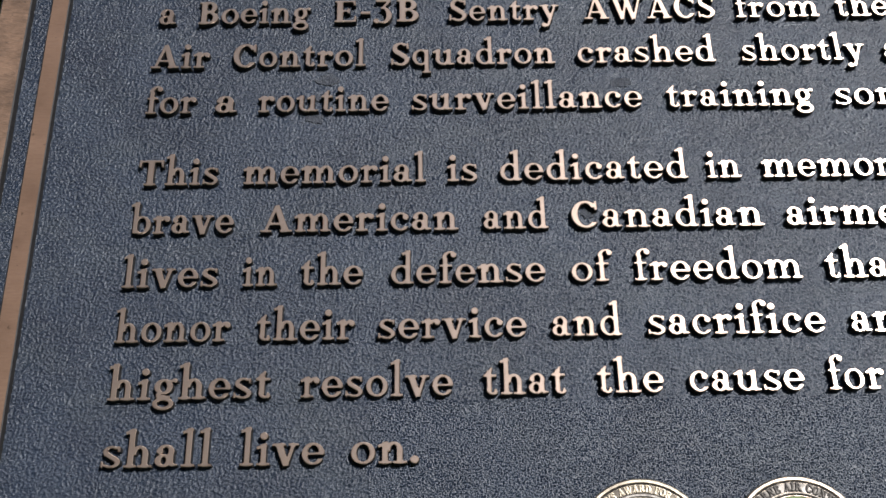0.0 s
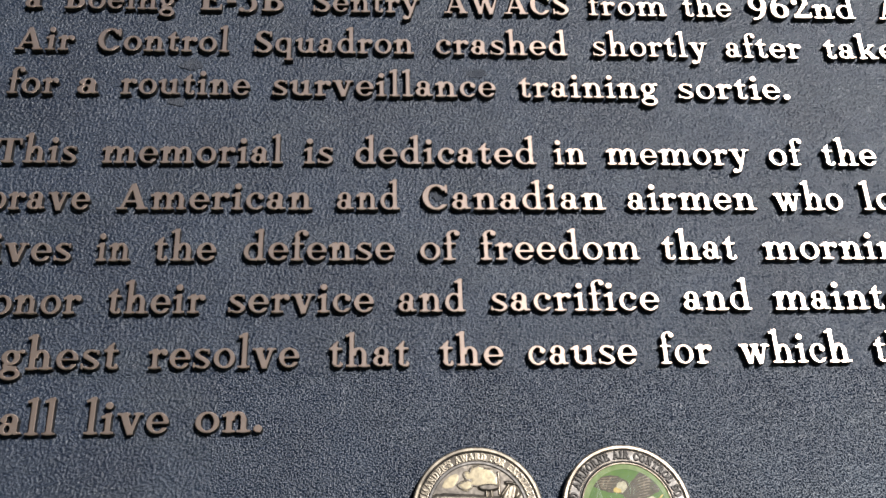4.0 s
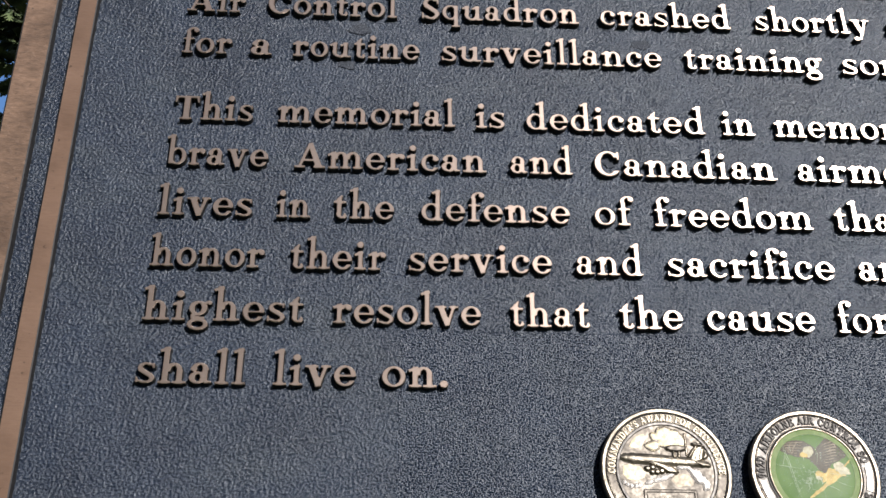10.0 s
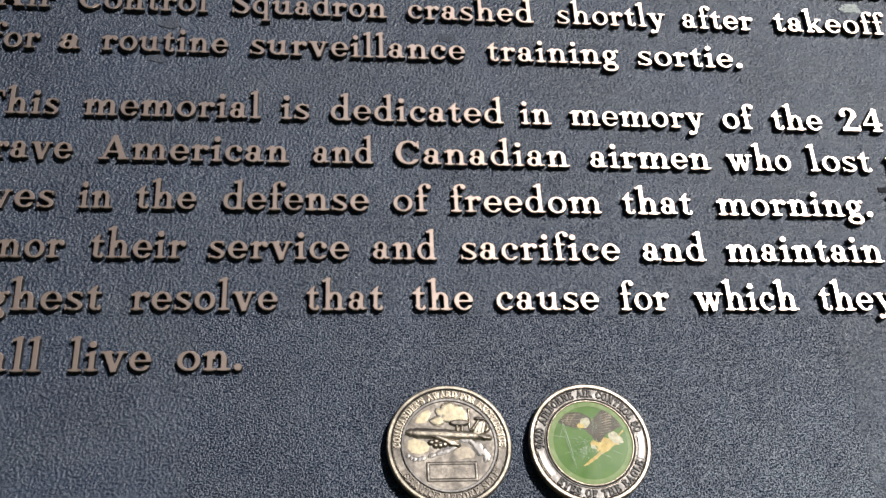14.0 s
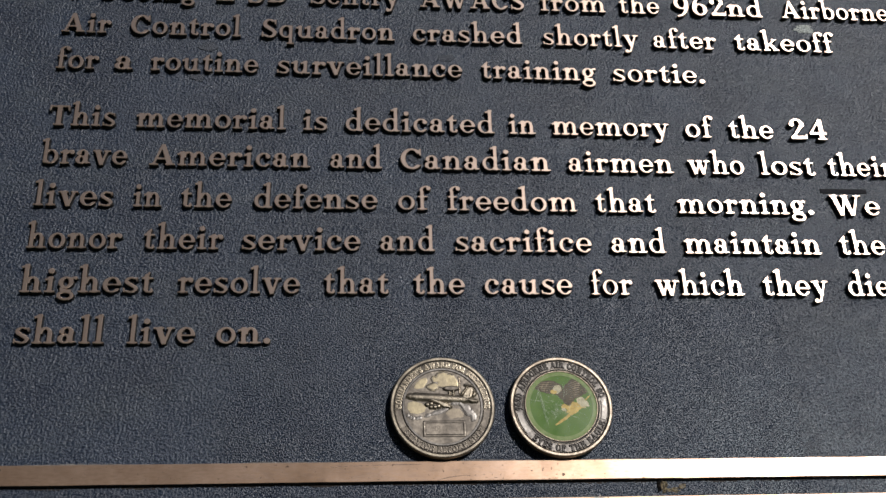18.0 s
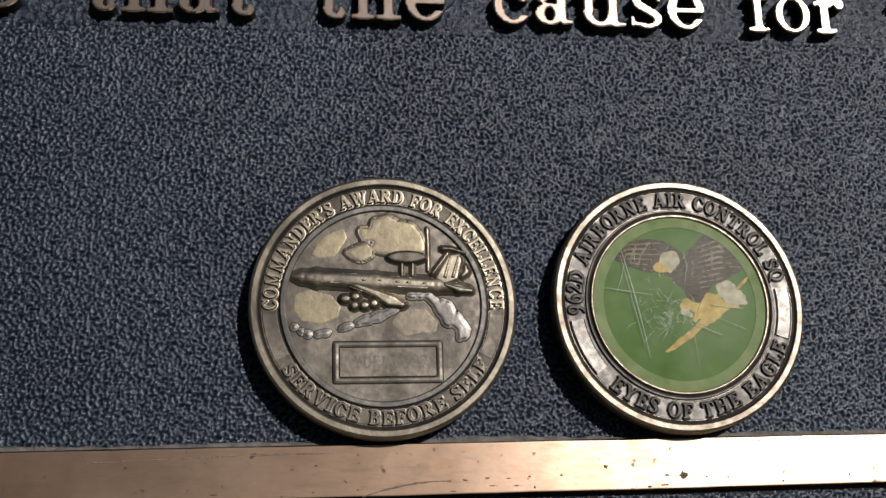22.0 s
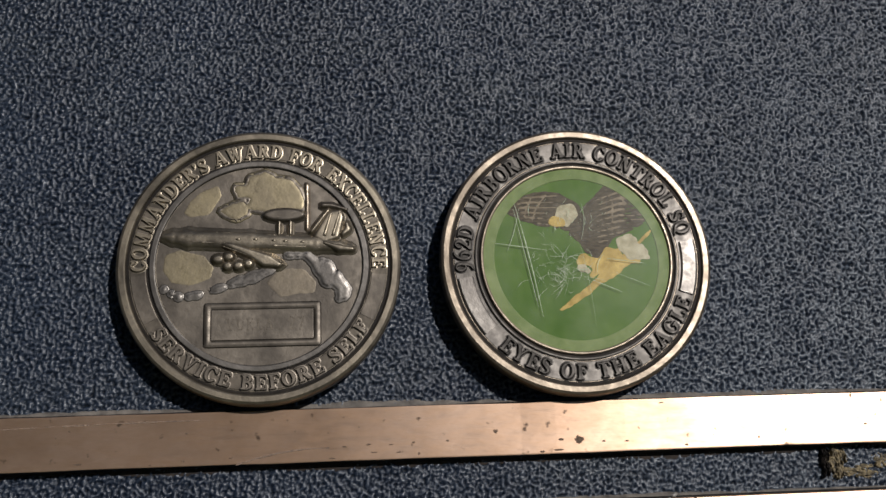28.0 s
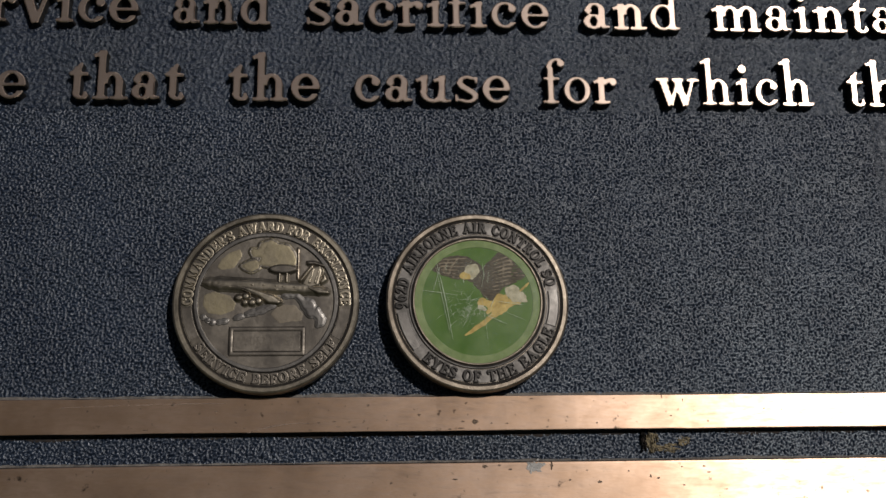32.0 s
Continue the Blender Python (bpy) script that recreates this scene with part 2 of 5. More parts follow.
def outline_mesh(field, scale, rings, name, material, crown=None, sides=None):
    """Fills the field's inside; rings are (outward offset, height) from the top edge down. crown gives the top a height of its own."""
    d, nx = field.d, field.nx
    verts, faces, made, rim = [], [], {}, {}

    def corner(i, j):
        key = (i, j)
        if key not in made:
            made[key] = len(verts)
            verts.append((field.x[j, i], field.y[j, i]))
        return made[key]

    def cross(i, j, k, m):
        key = (i, j, k, m) if (i, j) < (k, m) else (k, m, i, j)
        if key not in made:
            a, b = d[key[1], key[0]], d[key[3], key[2]]
            f = min(max(a / (a - b), 0.02), 0.98)
            made[key] = rim[key] = len(verts)
            verts.append((field.x[key[1], key[0]] * (1 - f) + field.x[key[3], key[2]] * f,
                          field.y[key[1], key[0]] * (1 - f) + field.y[key[3], key[2]] * f))
        return made[key]

    edges = []
    inside = d < 0
    for j in range(field.ny - 1):
        for i in range(nx - 1):
            ring4 = ((i, j), (i + 1, j), (i + 1, j + 1), (i, j + 1))
            state = [bool(inside[b, a]) for a, b in ring4]
            if not any(state):
                continue
            poly, marks = [], []
            for n in range(4):
                (a, b), (k, m) = ring4[n], ring4[(n + 1) % 4]
                if state[n]:
                    poly.append(corner(a, b))
                if state[n] != state[(n + 1) % 4]:
                    poly.append(cross(a, b, k, m))
                    marks.append((len(poly) - 1, state[n]))
            faces.append(tuple(poly))
            for n, (at, leaving) in enumerate(marks):
                if leaving:
                    edges.append((poly[at], poly[marks[(n + 1) % len(marks)][0]]))
    gy, gx = np.gradient(d, field.step)

    def slope(x, y):
        i = min(max(int(round((x - field.x0) / field.step)), 0), nx - 1)
        j = min(max(int(round((y - field.y0) / field.step)), 0), field.ny - 1)
        length = math.hypot(gx[j, i], gy[j, i]) + 1e-9
        return gx[j, i] / length, gy[j, i] / length

    def depth(x, y):
        i = min(max(int(round((x - field.x0) / field.step)), 0), nx - 1)
        j = min(max(int(round((y - field.y0) / field.step)), 0), field.ny - 1)
        return max(-d[j, i], 0.0)

    border = set(rim.values())
    top_off, top_z = rings[0]
    points = []
    for n, (x, y) in enumerate(verts):
        if n in border:
            sx, sy = slope(x, y)
            points.append(((x + sx * top_off) * scale, (y + sy * top_off) * scale, top_z))
        else:
            points.append((x * scale, y * scale, top_z + (crown(depth(x, y)) if crown else 0.0)))
    last = {n: n for n in border}
    for off, z in rings[1:]:
        now = {}
        for n in border:
            (x, y), (sx, sy) = verts[n], slope(*verts[n])
            now[n] = len(points)
            points.append(((x + sx * off) * scale, (y + sy * off) * scale, z))
        for a, b in edges:
            faces.append((last[b], last[a], now[a], now[b]))
        last = now
    data = bpy.data.meshes.new(name)
    data.from_pydata(points, [], faces)
    data.materials.append(material)
    if sides:
        data.materials.append(sides)
        data.polygons.foreach_set("material_index", [0] * (len(faces) - len(edges)) + [1] * len(edges))
    if crown:
        data.polygons.foreach_set("use_smooth", [True] * len(data.polygons))
    data.update()
    return data


# Old-style bold roman: stems, hairlines, serifs, heights in x-heights.
STEM, HAIR, SERIF, TALL, CAP = 0.235, 0.115, 0.100, 1.80, 1.47
LOW = -0.52


def new_field(width, low=-0.1, high=1.1):
    return Field(-0.18, width + 0.18, low - 0.1, high + 0.12, 0.050)


def foot(f, x, w=0.56, y=0.0):
    f.bar(x - w / 2, y + SERIF / 2, x + w / 2, y + SERIF / 2, SERIF, soft=0.09)


def head(f, x, y, w=0.56):
    f.bar(x - w / 2, y - SERIF / 2, x + w / 2, y - SERIF / 2, SERIF, soft=0.09)


def flag(f, x, y):
    """The slanted beak at the top left of a stem."""
    f.bar(x - 0.30, y - 0.20, x + STEM / 2, y - 0.04, 0.13, 0.16, soft=0.07)


def stem(f, x, y0, y1, w=STEM):
    f.bar(x, y0, x, y1, w, soft=0.04)


def arch(f, x0, x1):
    """The shoulder of n, m and h from the stem x0 to the stem x1."""
    mid, r = (x0 + x1) / 2 + 0.05, (x1 - x0) / 2 + STEM / 2 - 0.05
    f.ring(mid, 0.60, r, 0.42, STEM, HAIR + 0.03, only=np.maximum(0.58 - f.y, x0 - f.x))
    stem(f, x1, 0, 0.64)


GLYPHS = {}


def glyph(chars, width, low=-0.05, high=1.05):
    """Registers the drawing of a character: its width, and the function that draws it."""
    def keep(draw):
        for c in chars:
            GLYPHS[c] = (width, low, high, draw)
        return draw
    return keep


@glyph("a", 0.98)
def draw_a(f):
    stem(f, 0.66, 0.10, 0.70)
    f.ring(0.43, 0.68, 0.375, 0.36, STEM, HAIR, only=np.maximum(0.66 - f.y, -9))
    f.dot(0.20, 0.72, 0.13)
    f.ring(0.37, 0.29, 0.36, 0.30, 0.25, HAIR, only=f.x - 0.62)
    f.bar(0.66, 0.07, 0.96, 0.09, 0.13, 0.08, soft=0.08)


@glyph("b", 1.08, high=TALL)
def draw_b(f):
    stem(f, 0.24, 0.03, TALL)
    flag(f, 0.24, TALL)
    f.ring(0.57, 0.50, 0.48, 0.52, STEM, HAIR, only=0.24 - f.x)


@glyph("c", 0.92)
def draw_c(f):
    f.ring(0.49, 0.50, 0.47, 0.52, STEM, HAIR, only=np.where(f.x > 0.55, np.maximum(0.26 - np.abs(f.y - 0.48), f.x - 0.90), -9))
    f.dot(0.74, 0.74, 0.15)


@glyph("d", 1.10, high=TALL)
def draw_d(f):
    stem(f, 0.82, 0.0, TALL)
    flag(f, 0.82, TALL)
    f.ring(0.50, 0.50, 0.48, 0.52, STEM, HAIR, only=f.x - 0.82)
    f.bar(0.82, 0.06, 1.10, 0.06, SERIF, soft=0.08)


@glyph("e", 0.98)
def draw_e(f):
    f.ring(0.49, 0.50, 0.48, 0.52, STEM, HAIR, only=np.where(f.x > 0.5, np.maximum(f.y - 0.27, f.x - 0.90), -9))
    f.ring(0.49, 0.50, 0.48, 0.52, STEM, HAIR, only=0.46 - f.y)
    f.bar(0.14, 0.50, 0.92, 0.50, 0.11, soft=0.02)


@glyph("f", 0.66, high=TALL)
def draw_f(f):
    stem(f, 0.30, 0, 1.36)
    f.ring(0.56, 1.36, 0.405, 0.38, STEM - 0.02, HAIR, only=np.maximum(1.34 - f.y, f.x - 0.72))
    f.dot(0.70, 1.53, 0.15)
    f.bar(0.03, 0.94, 0.64, 0.94, SERIF + 0.01)
    foot(f, 0.31, 0.60)


@glyph("g", 1.00, low=LOW)
def draw_g(f):
    f.ring(0.43, 0.64, 0.40, 0.38, 0.25, 0.13)
    f.bar(0.66, 0.88, 0.92, 0.98, 0.12, 0.15)
    f.dot(0.92, 0.93, 0.10)
    f.bar(0.20, 0.32, 0.24, 0.10, 0.16, 0.20)
    f.bar(0.22, 0.10, 0.74, 0.06, 0.22, 0.24, soft=0.08)
    f.ring(0.46, -0.20, 0.46, 0.31, 0.20, 0.15)


@glyph("h", 1.18, high=TALL)
def draw_h(f):
    stem(f, 0.28, 0, TALL)
    flag(f, 0.28, TALL)
    arch(f, 0.28, 0.88)
    foot(f, 0.28)
    foot(f, 0.90)


@glyph("i", 0.60, high=1.60)
def draw_i(f):
    stem(f, 0.30, 0, 1.0)
    flag(f, 0.30, 1.0)
    foot(f, 0.30)
    f.dot(0.29, 1.38, 0.175)


@glyph("k", 1.16, high=TALL)
def draw_k(f):
    stem(f, 0.28, 0, TALL)
    flag(f, 0.28, TALL)
    foot(f, 0.28, 0.5)
    f.bar(0.36, 0.42, 0.84, 0.92, 0.14)
    f.bar(0.50, 0.58, 0.90, 0.06, 0.26)
    head(f, 0.84, 1.0, 0.42)
    foot(f, 0.92, 0.48)


@glyph("l", 0.60, high=TALL)
def draw_l(f):
    stem(f, 0.30, 0, TALL)
    flag(f, 0.30, TALL)
    foot(f, 0.30)


@glyph("m", 1.76)
def draw_m(f):
    stem(f, 0.28, 0, 1.0)
    flag(f, 0.28, 1.0)
    arch(f, 0.28, 0.88)
    arch(f, 0.88, 1.48)
    for x in (0.28, 0.88, 1.49):
        foot(f, x, 0.52)


@glyph("n", 1.18)
def draw_n(f):
    stem(f, 0.28, 0, 1.0)
    flag(f, 0.28, 1.0)
    arch(f, 0.28, 0.88)
    foot(f, 0.28)
    foot(f, 0.90)


@glyph("o", 1.04)
def draw_o(f):
    f.ring(0.52, 0.50, 0.50, 0.52, STEM, HAIR)


@glyph("q", 1.10, low=LOW)
def draw_q(f):
    stem(f, 0.82, LOW + 0.02, 1.0)
    f.ring(0.50, 0.50, 0.48, 0.52, STEM, HAIR, only=f.x - 0.82)
    foot(f, 0.82, 0.50, LOW)


@glyph("r", 0.86)
def draw_r(f):
    stem(f, 0.28, 0, 1.0)
    flag(f, 0.28, 1.0)
    foot(f, 0.29, 0.60)
    f.ring(0.66, 0.56, 0.40, 0.44, 0.2, HAIR + 0.03, only=np.maximum(0.72 - f.y, f.x - 0.74))
    f.dot(0.72, 0.82, 0.15)


def ess(f, w, h, thick, thin, y0=0.0):
    """S and s: two half bowls and a broad diagonal between them."""
    f.ring(w * 0.50, y0 + h * 0.735, w * 0.42, h * 0.285, thick * 0.8, thin, only=np.where(f.x > w * 0.5, y0 + h * 0.86 - f.y, y0 + h * 0.64 - f.y))
    f.ring(w * 0.50, y0 + h * 0.265, w * 0.46, h * 0.285, thick * 0.8, thin, only=np.where(f.x < w * 0.5, f.y - y0 - h * 0.14, f.y - y0 - h * 0.36))
    f.bar(w * 0.20, y0 + h * 0.66, w * 0.80, y0 + h * 0.34, thick * 0.92, soft=0.10)
    f.bar(w * 0.86, y0 + h * 0.72, w * 0.86, y0 + h * 0.99, thin * 0.85)
    f.bar(w * 0.08, y0 + h * 0.01, w * 0.08, y0 + h * 0.30, thin * 0.85)


@glyph("s", 0.84)
def draw_s(f):
    ess(f, 0.84, 1.0, STEM, HAIR)


@glyph("t", 0.72, high=1.36)
def draw_t(f):
    stem(f, 0.30, 0.22, 1.20)
    f.bar(0.44, 1.34, 0.20, 0.90, 0.10, 0.30, soft=0.03)
    f.bar(0.02, 0.93, 0.66, 0.93, 0.13)
    f.ring(0.46, 0.26, 0.305, 0.28, STEM, HAIR, only=np.maximum(f.y - 0.28, f.x - 0.64))
    f.bar(0.56, 0.05, 0.68, 0.16, 0.10)


@glyph("u", 1.20)
def draw_u(f):
    stem(f, 0.26, 0.36, 1.0)
    flag(f, 0.26, 1.0)
    stem(f, 0.86, 0.02, 1.0)
    flag(f, 0.86, 1.0)
    f.ring(0.54, 0.40, 0.425, 0.42, STEM, HAIR + 0.03, only=np.maximum(f.y - 0.42, f.x - 0.86))
    f.bar(0.86, 0.06, 1.18, 0.06, SERIF, soft=0.08)


@glyph("v", 1.12)
def draw_v(f):
    f.bar(0.24, 1.0, 0.58, -0.04, 0.31, 0.26, soft=0.02)
    f.bar(0.88, 1.0, 0.58, -0.04, 0.15, 0.16, soft=0.02)
    head(f, 0.25, 1.0)
    head(f, 0.88, 1.0, 0.46)


@glyph("w", 1.62)
def draw_w(f):
    for x in (0.24, 0.78):
        f.bar(x, 1.0, x + 0.30, -0.04, 0.29, 0.25, soft=0.02)
    f.bar(0.84, 0.96, 0.54, -0.04, 0.14, 0.16, soft=0.02)
    f.bar(1.40, 1.0, 1.08, -0.04, 0.14, 0.16, soft=0.02)
    for x in (0.25, 0.82, 1.40):
        head(f, x, 1.0, 0.46)


@glyph("y", 1.12, low=LOW)
def draw_y(f):
    f.bar(0.24, 1.0, 0.60, -0.02, 0.31, 0.24, soft=0.02)
    f.bar(0.90, 1.0, 0.44, -0.38, 0.15, 0.17, soft=0.02)
    f.bar(0.46, -0.36, 0.24, -0.42, 0.16, 0.14)
    f.dot(0.20, -0.36, 0.15)
    head(f, 0.25, 1.0)
    head(f, 0.90, 1.0, 0.46)


@glyph(".", 0.40)
def draw_stop(f):
    f.dot(0.20, 0.16, 0.185)


@glyph("-", 0.62)
def draw_hyphen(f):
    f.bar(0.06, 0.62, 0.56, 0.62, 0.18)


@glyph("'", 0.40, high=CAP)
def draw_mark(f):
    f.dot(0.20, 1.36, 0.15)
    f.bar(0.22, 1.34, 0.12, 1.04, 0.18, 0.06)


@glyph("A", 1.54, high=CAP)
def draw_A(f):
    f.bar(0.26, 0.05, 0.74, CAP, 0.14, 0.16, soft=0.02)
    f.bar(1.22, 0.05, 0.74, CAP + 0.04, 0.33, 0.26, soft=0.02)
    f.bar(0.42, 0.46, 1.05, 0.46, 0.13)
    foot(f, 0.28, 0.54)
    foot(f, 1.24, 0.58)


@glyph("B", 1.26, high=CAP)
def draw_B(f):
    stem(f, 0.36, 0, CAP, 0.32)
    foot(f, 0.30, 0.5)
    head(f, 0.30, CAP, 0.5)
    f.ring(0.62, 1.13, 0.48, 0.375, 0.30, 0.13, only=0.4 - f.x)
    f.ring(0.64, 0.41, 0.56, 0.415, 0.32, 0.13, only=0.4 - f.x)
    for y in (0.065, 0.78, CAP - 0.065):
        f.bar(0.34, y, 0.68, y, 0.13)


@glyph("C", 1.36, high=CAP)
def draw_C(f):
    f.ring(0.72, 0.75, 0.68, 0.78, 0.33, 0.15, only=np.where(f.x > 0.82, np.maximum(0.40 - np.abs(f.y - 0.72), f.x - 1.28), -9))
    f.bar(1.22, 0.98, 1.22, 1.50, 0.13)


@glyph("D", 1.46, high=CAP)
def draw_D(f):
    stem(f, 0.36, 0, CAP, 0.32)
    f.ring(0.62, 0.75, 0.78, 0.75, 0.33, 0.13, only=0.36 - f.x)
    foot(f, 0.30, 0.5)
    head(f, 0.30, CAP, 0.5)


@glyph("E", 1.26, high=CAP)
def draw_E(f):
    stem(f, 0.36, 0, CAP, 0.32)
    for y in (0.065, 0.76, CAP - 0.065):
        f.bar(0.08 if y != 0.76 else 0.36, y, 1.12 if y != 0.76 else 0.82, y, 0.13)
    f.bar(1.12, 0.0, 1.16, 0.42, 0.15, 0.10)
    f.bar(1.08, CAP, 1.12, 1.12, 0.15, 0.10)
    f.bar(0.82, 0.58, 0.82, 0.94, 0.11)


@glyph("F", 1.18, high=CAP)
def draw_F(f):
    stem(f, 0.36, 0, CAP, 0.32)
    f.bar(0.08, CAP - 0.065, 1.08, CAP - 0.065, 0.13)
    f.bar(0.36, 0.74, 0.80, 0.74, 0.13)
    foot(f, 0.36, 0.66)
    f.bar(1.06, CAP, 1.10, 1.10, 0.15, 0.10)
    f.bar(0.80, 0.56, 0.80, 0.92, 0.11)


@glyph("G", 1.46, high=CAP)
def draw_G(f):
    draw_C(f)
    stem(f, 1.16, 0.10, 0.66, 0.30)
    f.bar(0.90, 0.66, 1.42, 0.66, 0.13)


@glyph("H", 1.60, high=CAP)
def draw_H(f):
    for x in (0.36, 1.24):
        stem(f, x, 0, CAP, 0.32)
        foot(f, x, 0.62)
        head(f, x, CAP, 0.62)
    f.bar(0.36, 0.76, 1.24, 0.76, 0.14)


@glyph("I", 0.76, high=CAP)
def draw_I(f):
    stem(f, 0.38, 0, CAP, 0.32)
    foot(f, 0.38, 0.64)
    head(f, 0.38, CAP, 0.64)


@glyph("K", 1.40, high=CAP)
def _(f):
    stem(f, 0.30, 0, CAP)
    foot(f, 0.30)
    head(f, 0.30, CAP)
    f.bar(0.40, 0.62, 1.10, CAP - 0.04, HAIR)
    f.bar(0.58, 0.78, 1.18, 0.04, STEM)
    foot(f, 1.14, 0.44)
    head(f, 1.06, CAP, 0.40)


@glyph("L", 1.20, high=CAP)
def draw_L(f):
    stem(f, 0.36, 0, CAP, 0.32)
    head(f, 0.36, CAP, 0.62)
    f.bar(0.08, 0.065, 1.08, 0.065, 0.13)
    f.bar(1.08, 0.0, 1.12, 0.46, 0.15, 0.10)


@glyph("M", 1.86, high=CAP)
def draw_M(f):
    f.bar(0.34, 0, 0.34, CAP, 0.15)
    stem(f, 1.48, 0, CAP, 0.32)
    f.bar(0.40, CAP, 0.94, 0.10, 0.30, 0.20, soft=0.02)
    f.bar(1.44, CAP, 0.94, 0.10, 0.14, 0.14, soft=0.02)
    foot(f, 0.34, 0.48)
    foot(f, 1.48, 0.62)


@glyph("N", 1.56, high=CAP)
def draw_N(f):
    f.bar(0.34, 0, 0.34, CAP, 0.15)
    f.bar(1.22, 0, 1.22, CAP, 0.15)
    f.bar(0.36, CAP, 1.20, 0.04, 0.32, 0.30, soft=0.02)
    foot(f, 0.34, 0.50)
    head(f, 0.26, CAP, 0.44)
    head(f, 1.22, CAP, 0.50)


@glyph("O", 1.46, high=CAP)
def draw_O(f):
    f.ring(0.73, 0.75, 0.70, 0.78, 0.33, 0.14)


@glyph("Q", 1.46, low=-0.4, high=CAP)
def draw_Q(f):
    draw_O(f)
    f.bar(0.70, 0.10, 1.24, -0.30, 0.22, 0.12)


@glyph("R", 1.44, high=CAP)
def draw_R(f):
    stem(f, 0.36, 0, CAP, 0.32)
    foot(f, 0.36, 0.62)
    head(f, 0.30, CAP, 0.5)
    f.ring(0.64, 1.10, 0.50, 0.40, 0.31, 0.13, only=0.4 - f.x)
    for y in (0.74, CAP - 0.065):
        f.bar(0.34, y, 0.68, y, 0.13)
    f.bar(0.74, 0.74, 1.16, 0.06, 0.32, 0.30, soft=0.03)
    foot(f, 1.22, 0.42)


@glyph("S", 1.10, high=CAP)
def draw_S(f):
    ess(f, 1.10, CAP, 0.33, 0.15)


@glyph("T", 1.36, high=CAP)
def draw_T(f):
    stem(f, 0.68, 0, CAP, 0.32)
    f.bar(0.08, CAP - 0.065, 1.28, CAP - 0.065, 0.13)
    foot(f, 0.68, 0.66)
    for x, s in ((0.12, -1), (1.24, 1)):
        f.bar(x, CAP, x + 0.04 * s, 1.06, 0.16, 0.10)


@glyph("U", 1.50, high=CAP)
def draw_U(f):
    stem(f, 0.36, 0.5, CAP, 0.32)
    f.bar(1.18, 0.5, 1.18, CAP, 0.15)
    f.ring(0.73, 0.5, 0.53, 0.52, 0.32, 0.15, only=f.y - 0.52)
    head(f, 0.36, CAP, 0.62)
    head(f, 1.18, CAP, 0.5)


@glyph("V", 1.50, high=CAP)
def draw_V(f):
    f.bar(0.28, CAP, 0.78, -0.04, 0.34, 0.26, soft=0.02)
    f.bar(1.22, CAP, 0.78, -0.04, 0.15, 0.18, soft=0.02)
    head(f, 0.28, CAP, 0.60)
    head(f, 1.22, CAP, 0.50)


@glyph("W", 2.06, high=CAP)
def draw_W(f):
    for x in (0.28, 0.94):
        f.bar(x, CAP, x + 0.40, -0.04, 0.33, 0.26, soft=0.02)
    f.bar(1.02, CAP, 0.68, -0.04, 0.14, 0.18, soft=0.02)
    f.bar(1.80, CAP, 1.36, -0.04, 0.14, 0.18, soft=0.02)
    for x in (0.30, 1.0, 1.80):
        head(f, x, CAP, 0.52)


@glyph("X", 1.50, high=CAP)
def draw_X(f):
    f.bar(0.28, CAP, 1.20, 0.04, 0.34, soft=0.02)
    f.bar(1.18, CAP, 0.28, 0.04, 0.15, soft=0.02)
    for x in (0.30, 1.20):
        foot(f, x, 0.52)
        head(f, x, CAP, 0.52)


@glyph("Y", 1.46, high=CAP)
def draw_Y(f):
    stem(f, 0.74, 0, 0.72, 0.32)
    f.bar(0.26, CAP, 0.74, 0.62, 0.32, soft=0.03)
    f.bar(1.22, CAP, 0.76, 0.62, 0.15, soft=0.03)
    foot(f, 0.74, 0.64)
    head(f, 0.28, CAP, 0.56)
    head(f, 1.22, CAP, 0.48)


@glyph("0", 1.10, high=1.62)
def draw_0(f):
    f.ring(0.55, 0.80, 0.50, 0.82, 0.30, 0.14)


@glyph("1", 0.76, high=1.62)
def draw_1(f):
    stem(f, 0.40, 0, 1.60, 0.30)
    foot(f, 0.40, 0.64)
    f.bar(0.08, 1.26, 0.40, 1.52, 0.14, 0.18)


@glyph("2", 1.10, high=1.62)
def draw_2(f):
    f.ring(0.53, 1.16, 0.47, 0.48, 0.29, 0.14, only=np.where(f.x < 0.5, 1.14 - f.y, 1.0 - f.y))
    f.dot(0.24, 1.16, 0.17)
    f.bar(0.84, 1.10, 0.22, 0.16, 0.26, 0.16, soft=0.08)
    f.bar(0.08, 0.13, 1.04, 0.13, 0.26)
    f.bar(1.02, 0.05, 1.06, 0.44, 0.14, 0.08)


@glyph("3", 1.04, low=-0.3, high=1.62)
def draw_3(f):
    f.bar(0.12, 1.44, 0.88, 1.44, 0.16)
    f.bar(0.86, 1.46, 0.46, 0.90, 0.14)
    f.ring(0.46, 0.44, 0.50, 0.56, 0.30, 0.14, only=np.where(f.x < 0.42, np.maximum(f.y - 0.02, -9), -9))
    f.dot(0.14, 0.06, 0.15)


@glyph("4", 1.16, high=1.62)
def draw_4(f):
    stem(f, 0.80, 0, 1.60, 0.30)
    f.bar(0.06, 0.48, 1.12, 0.48, 0.17)
    f.bar(0.12, 0.48, 0.78, 1.58, 0.15, soft=0.02)
    foot(f, 0.80, 0.58)


@glyph("5", 1.04, low=-0.2, high=1.62)
def draw_5(f):
    f.bar(0.20, 1.46, 0.92, 1.46, 0.22)
    f.bar(0.20, 1.50, 0.20, 0.84, 0.14)
    f.ring(0.46, 0.44, 0.50, 0.52, 0.30, 0.14, only=np.where(f.x < 0.34, np.minimum(f.y - 0.1, 0.8 - f.y), -9))


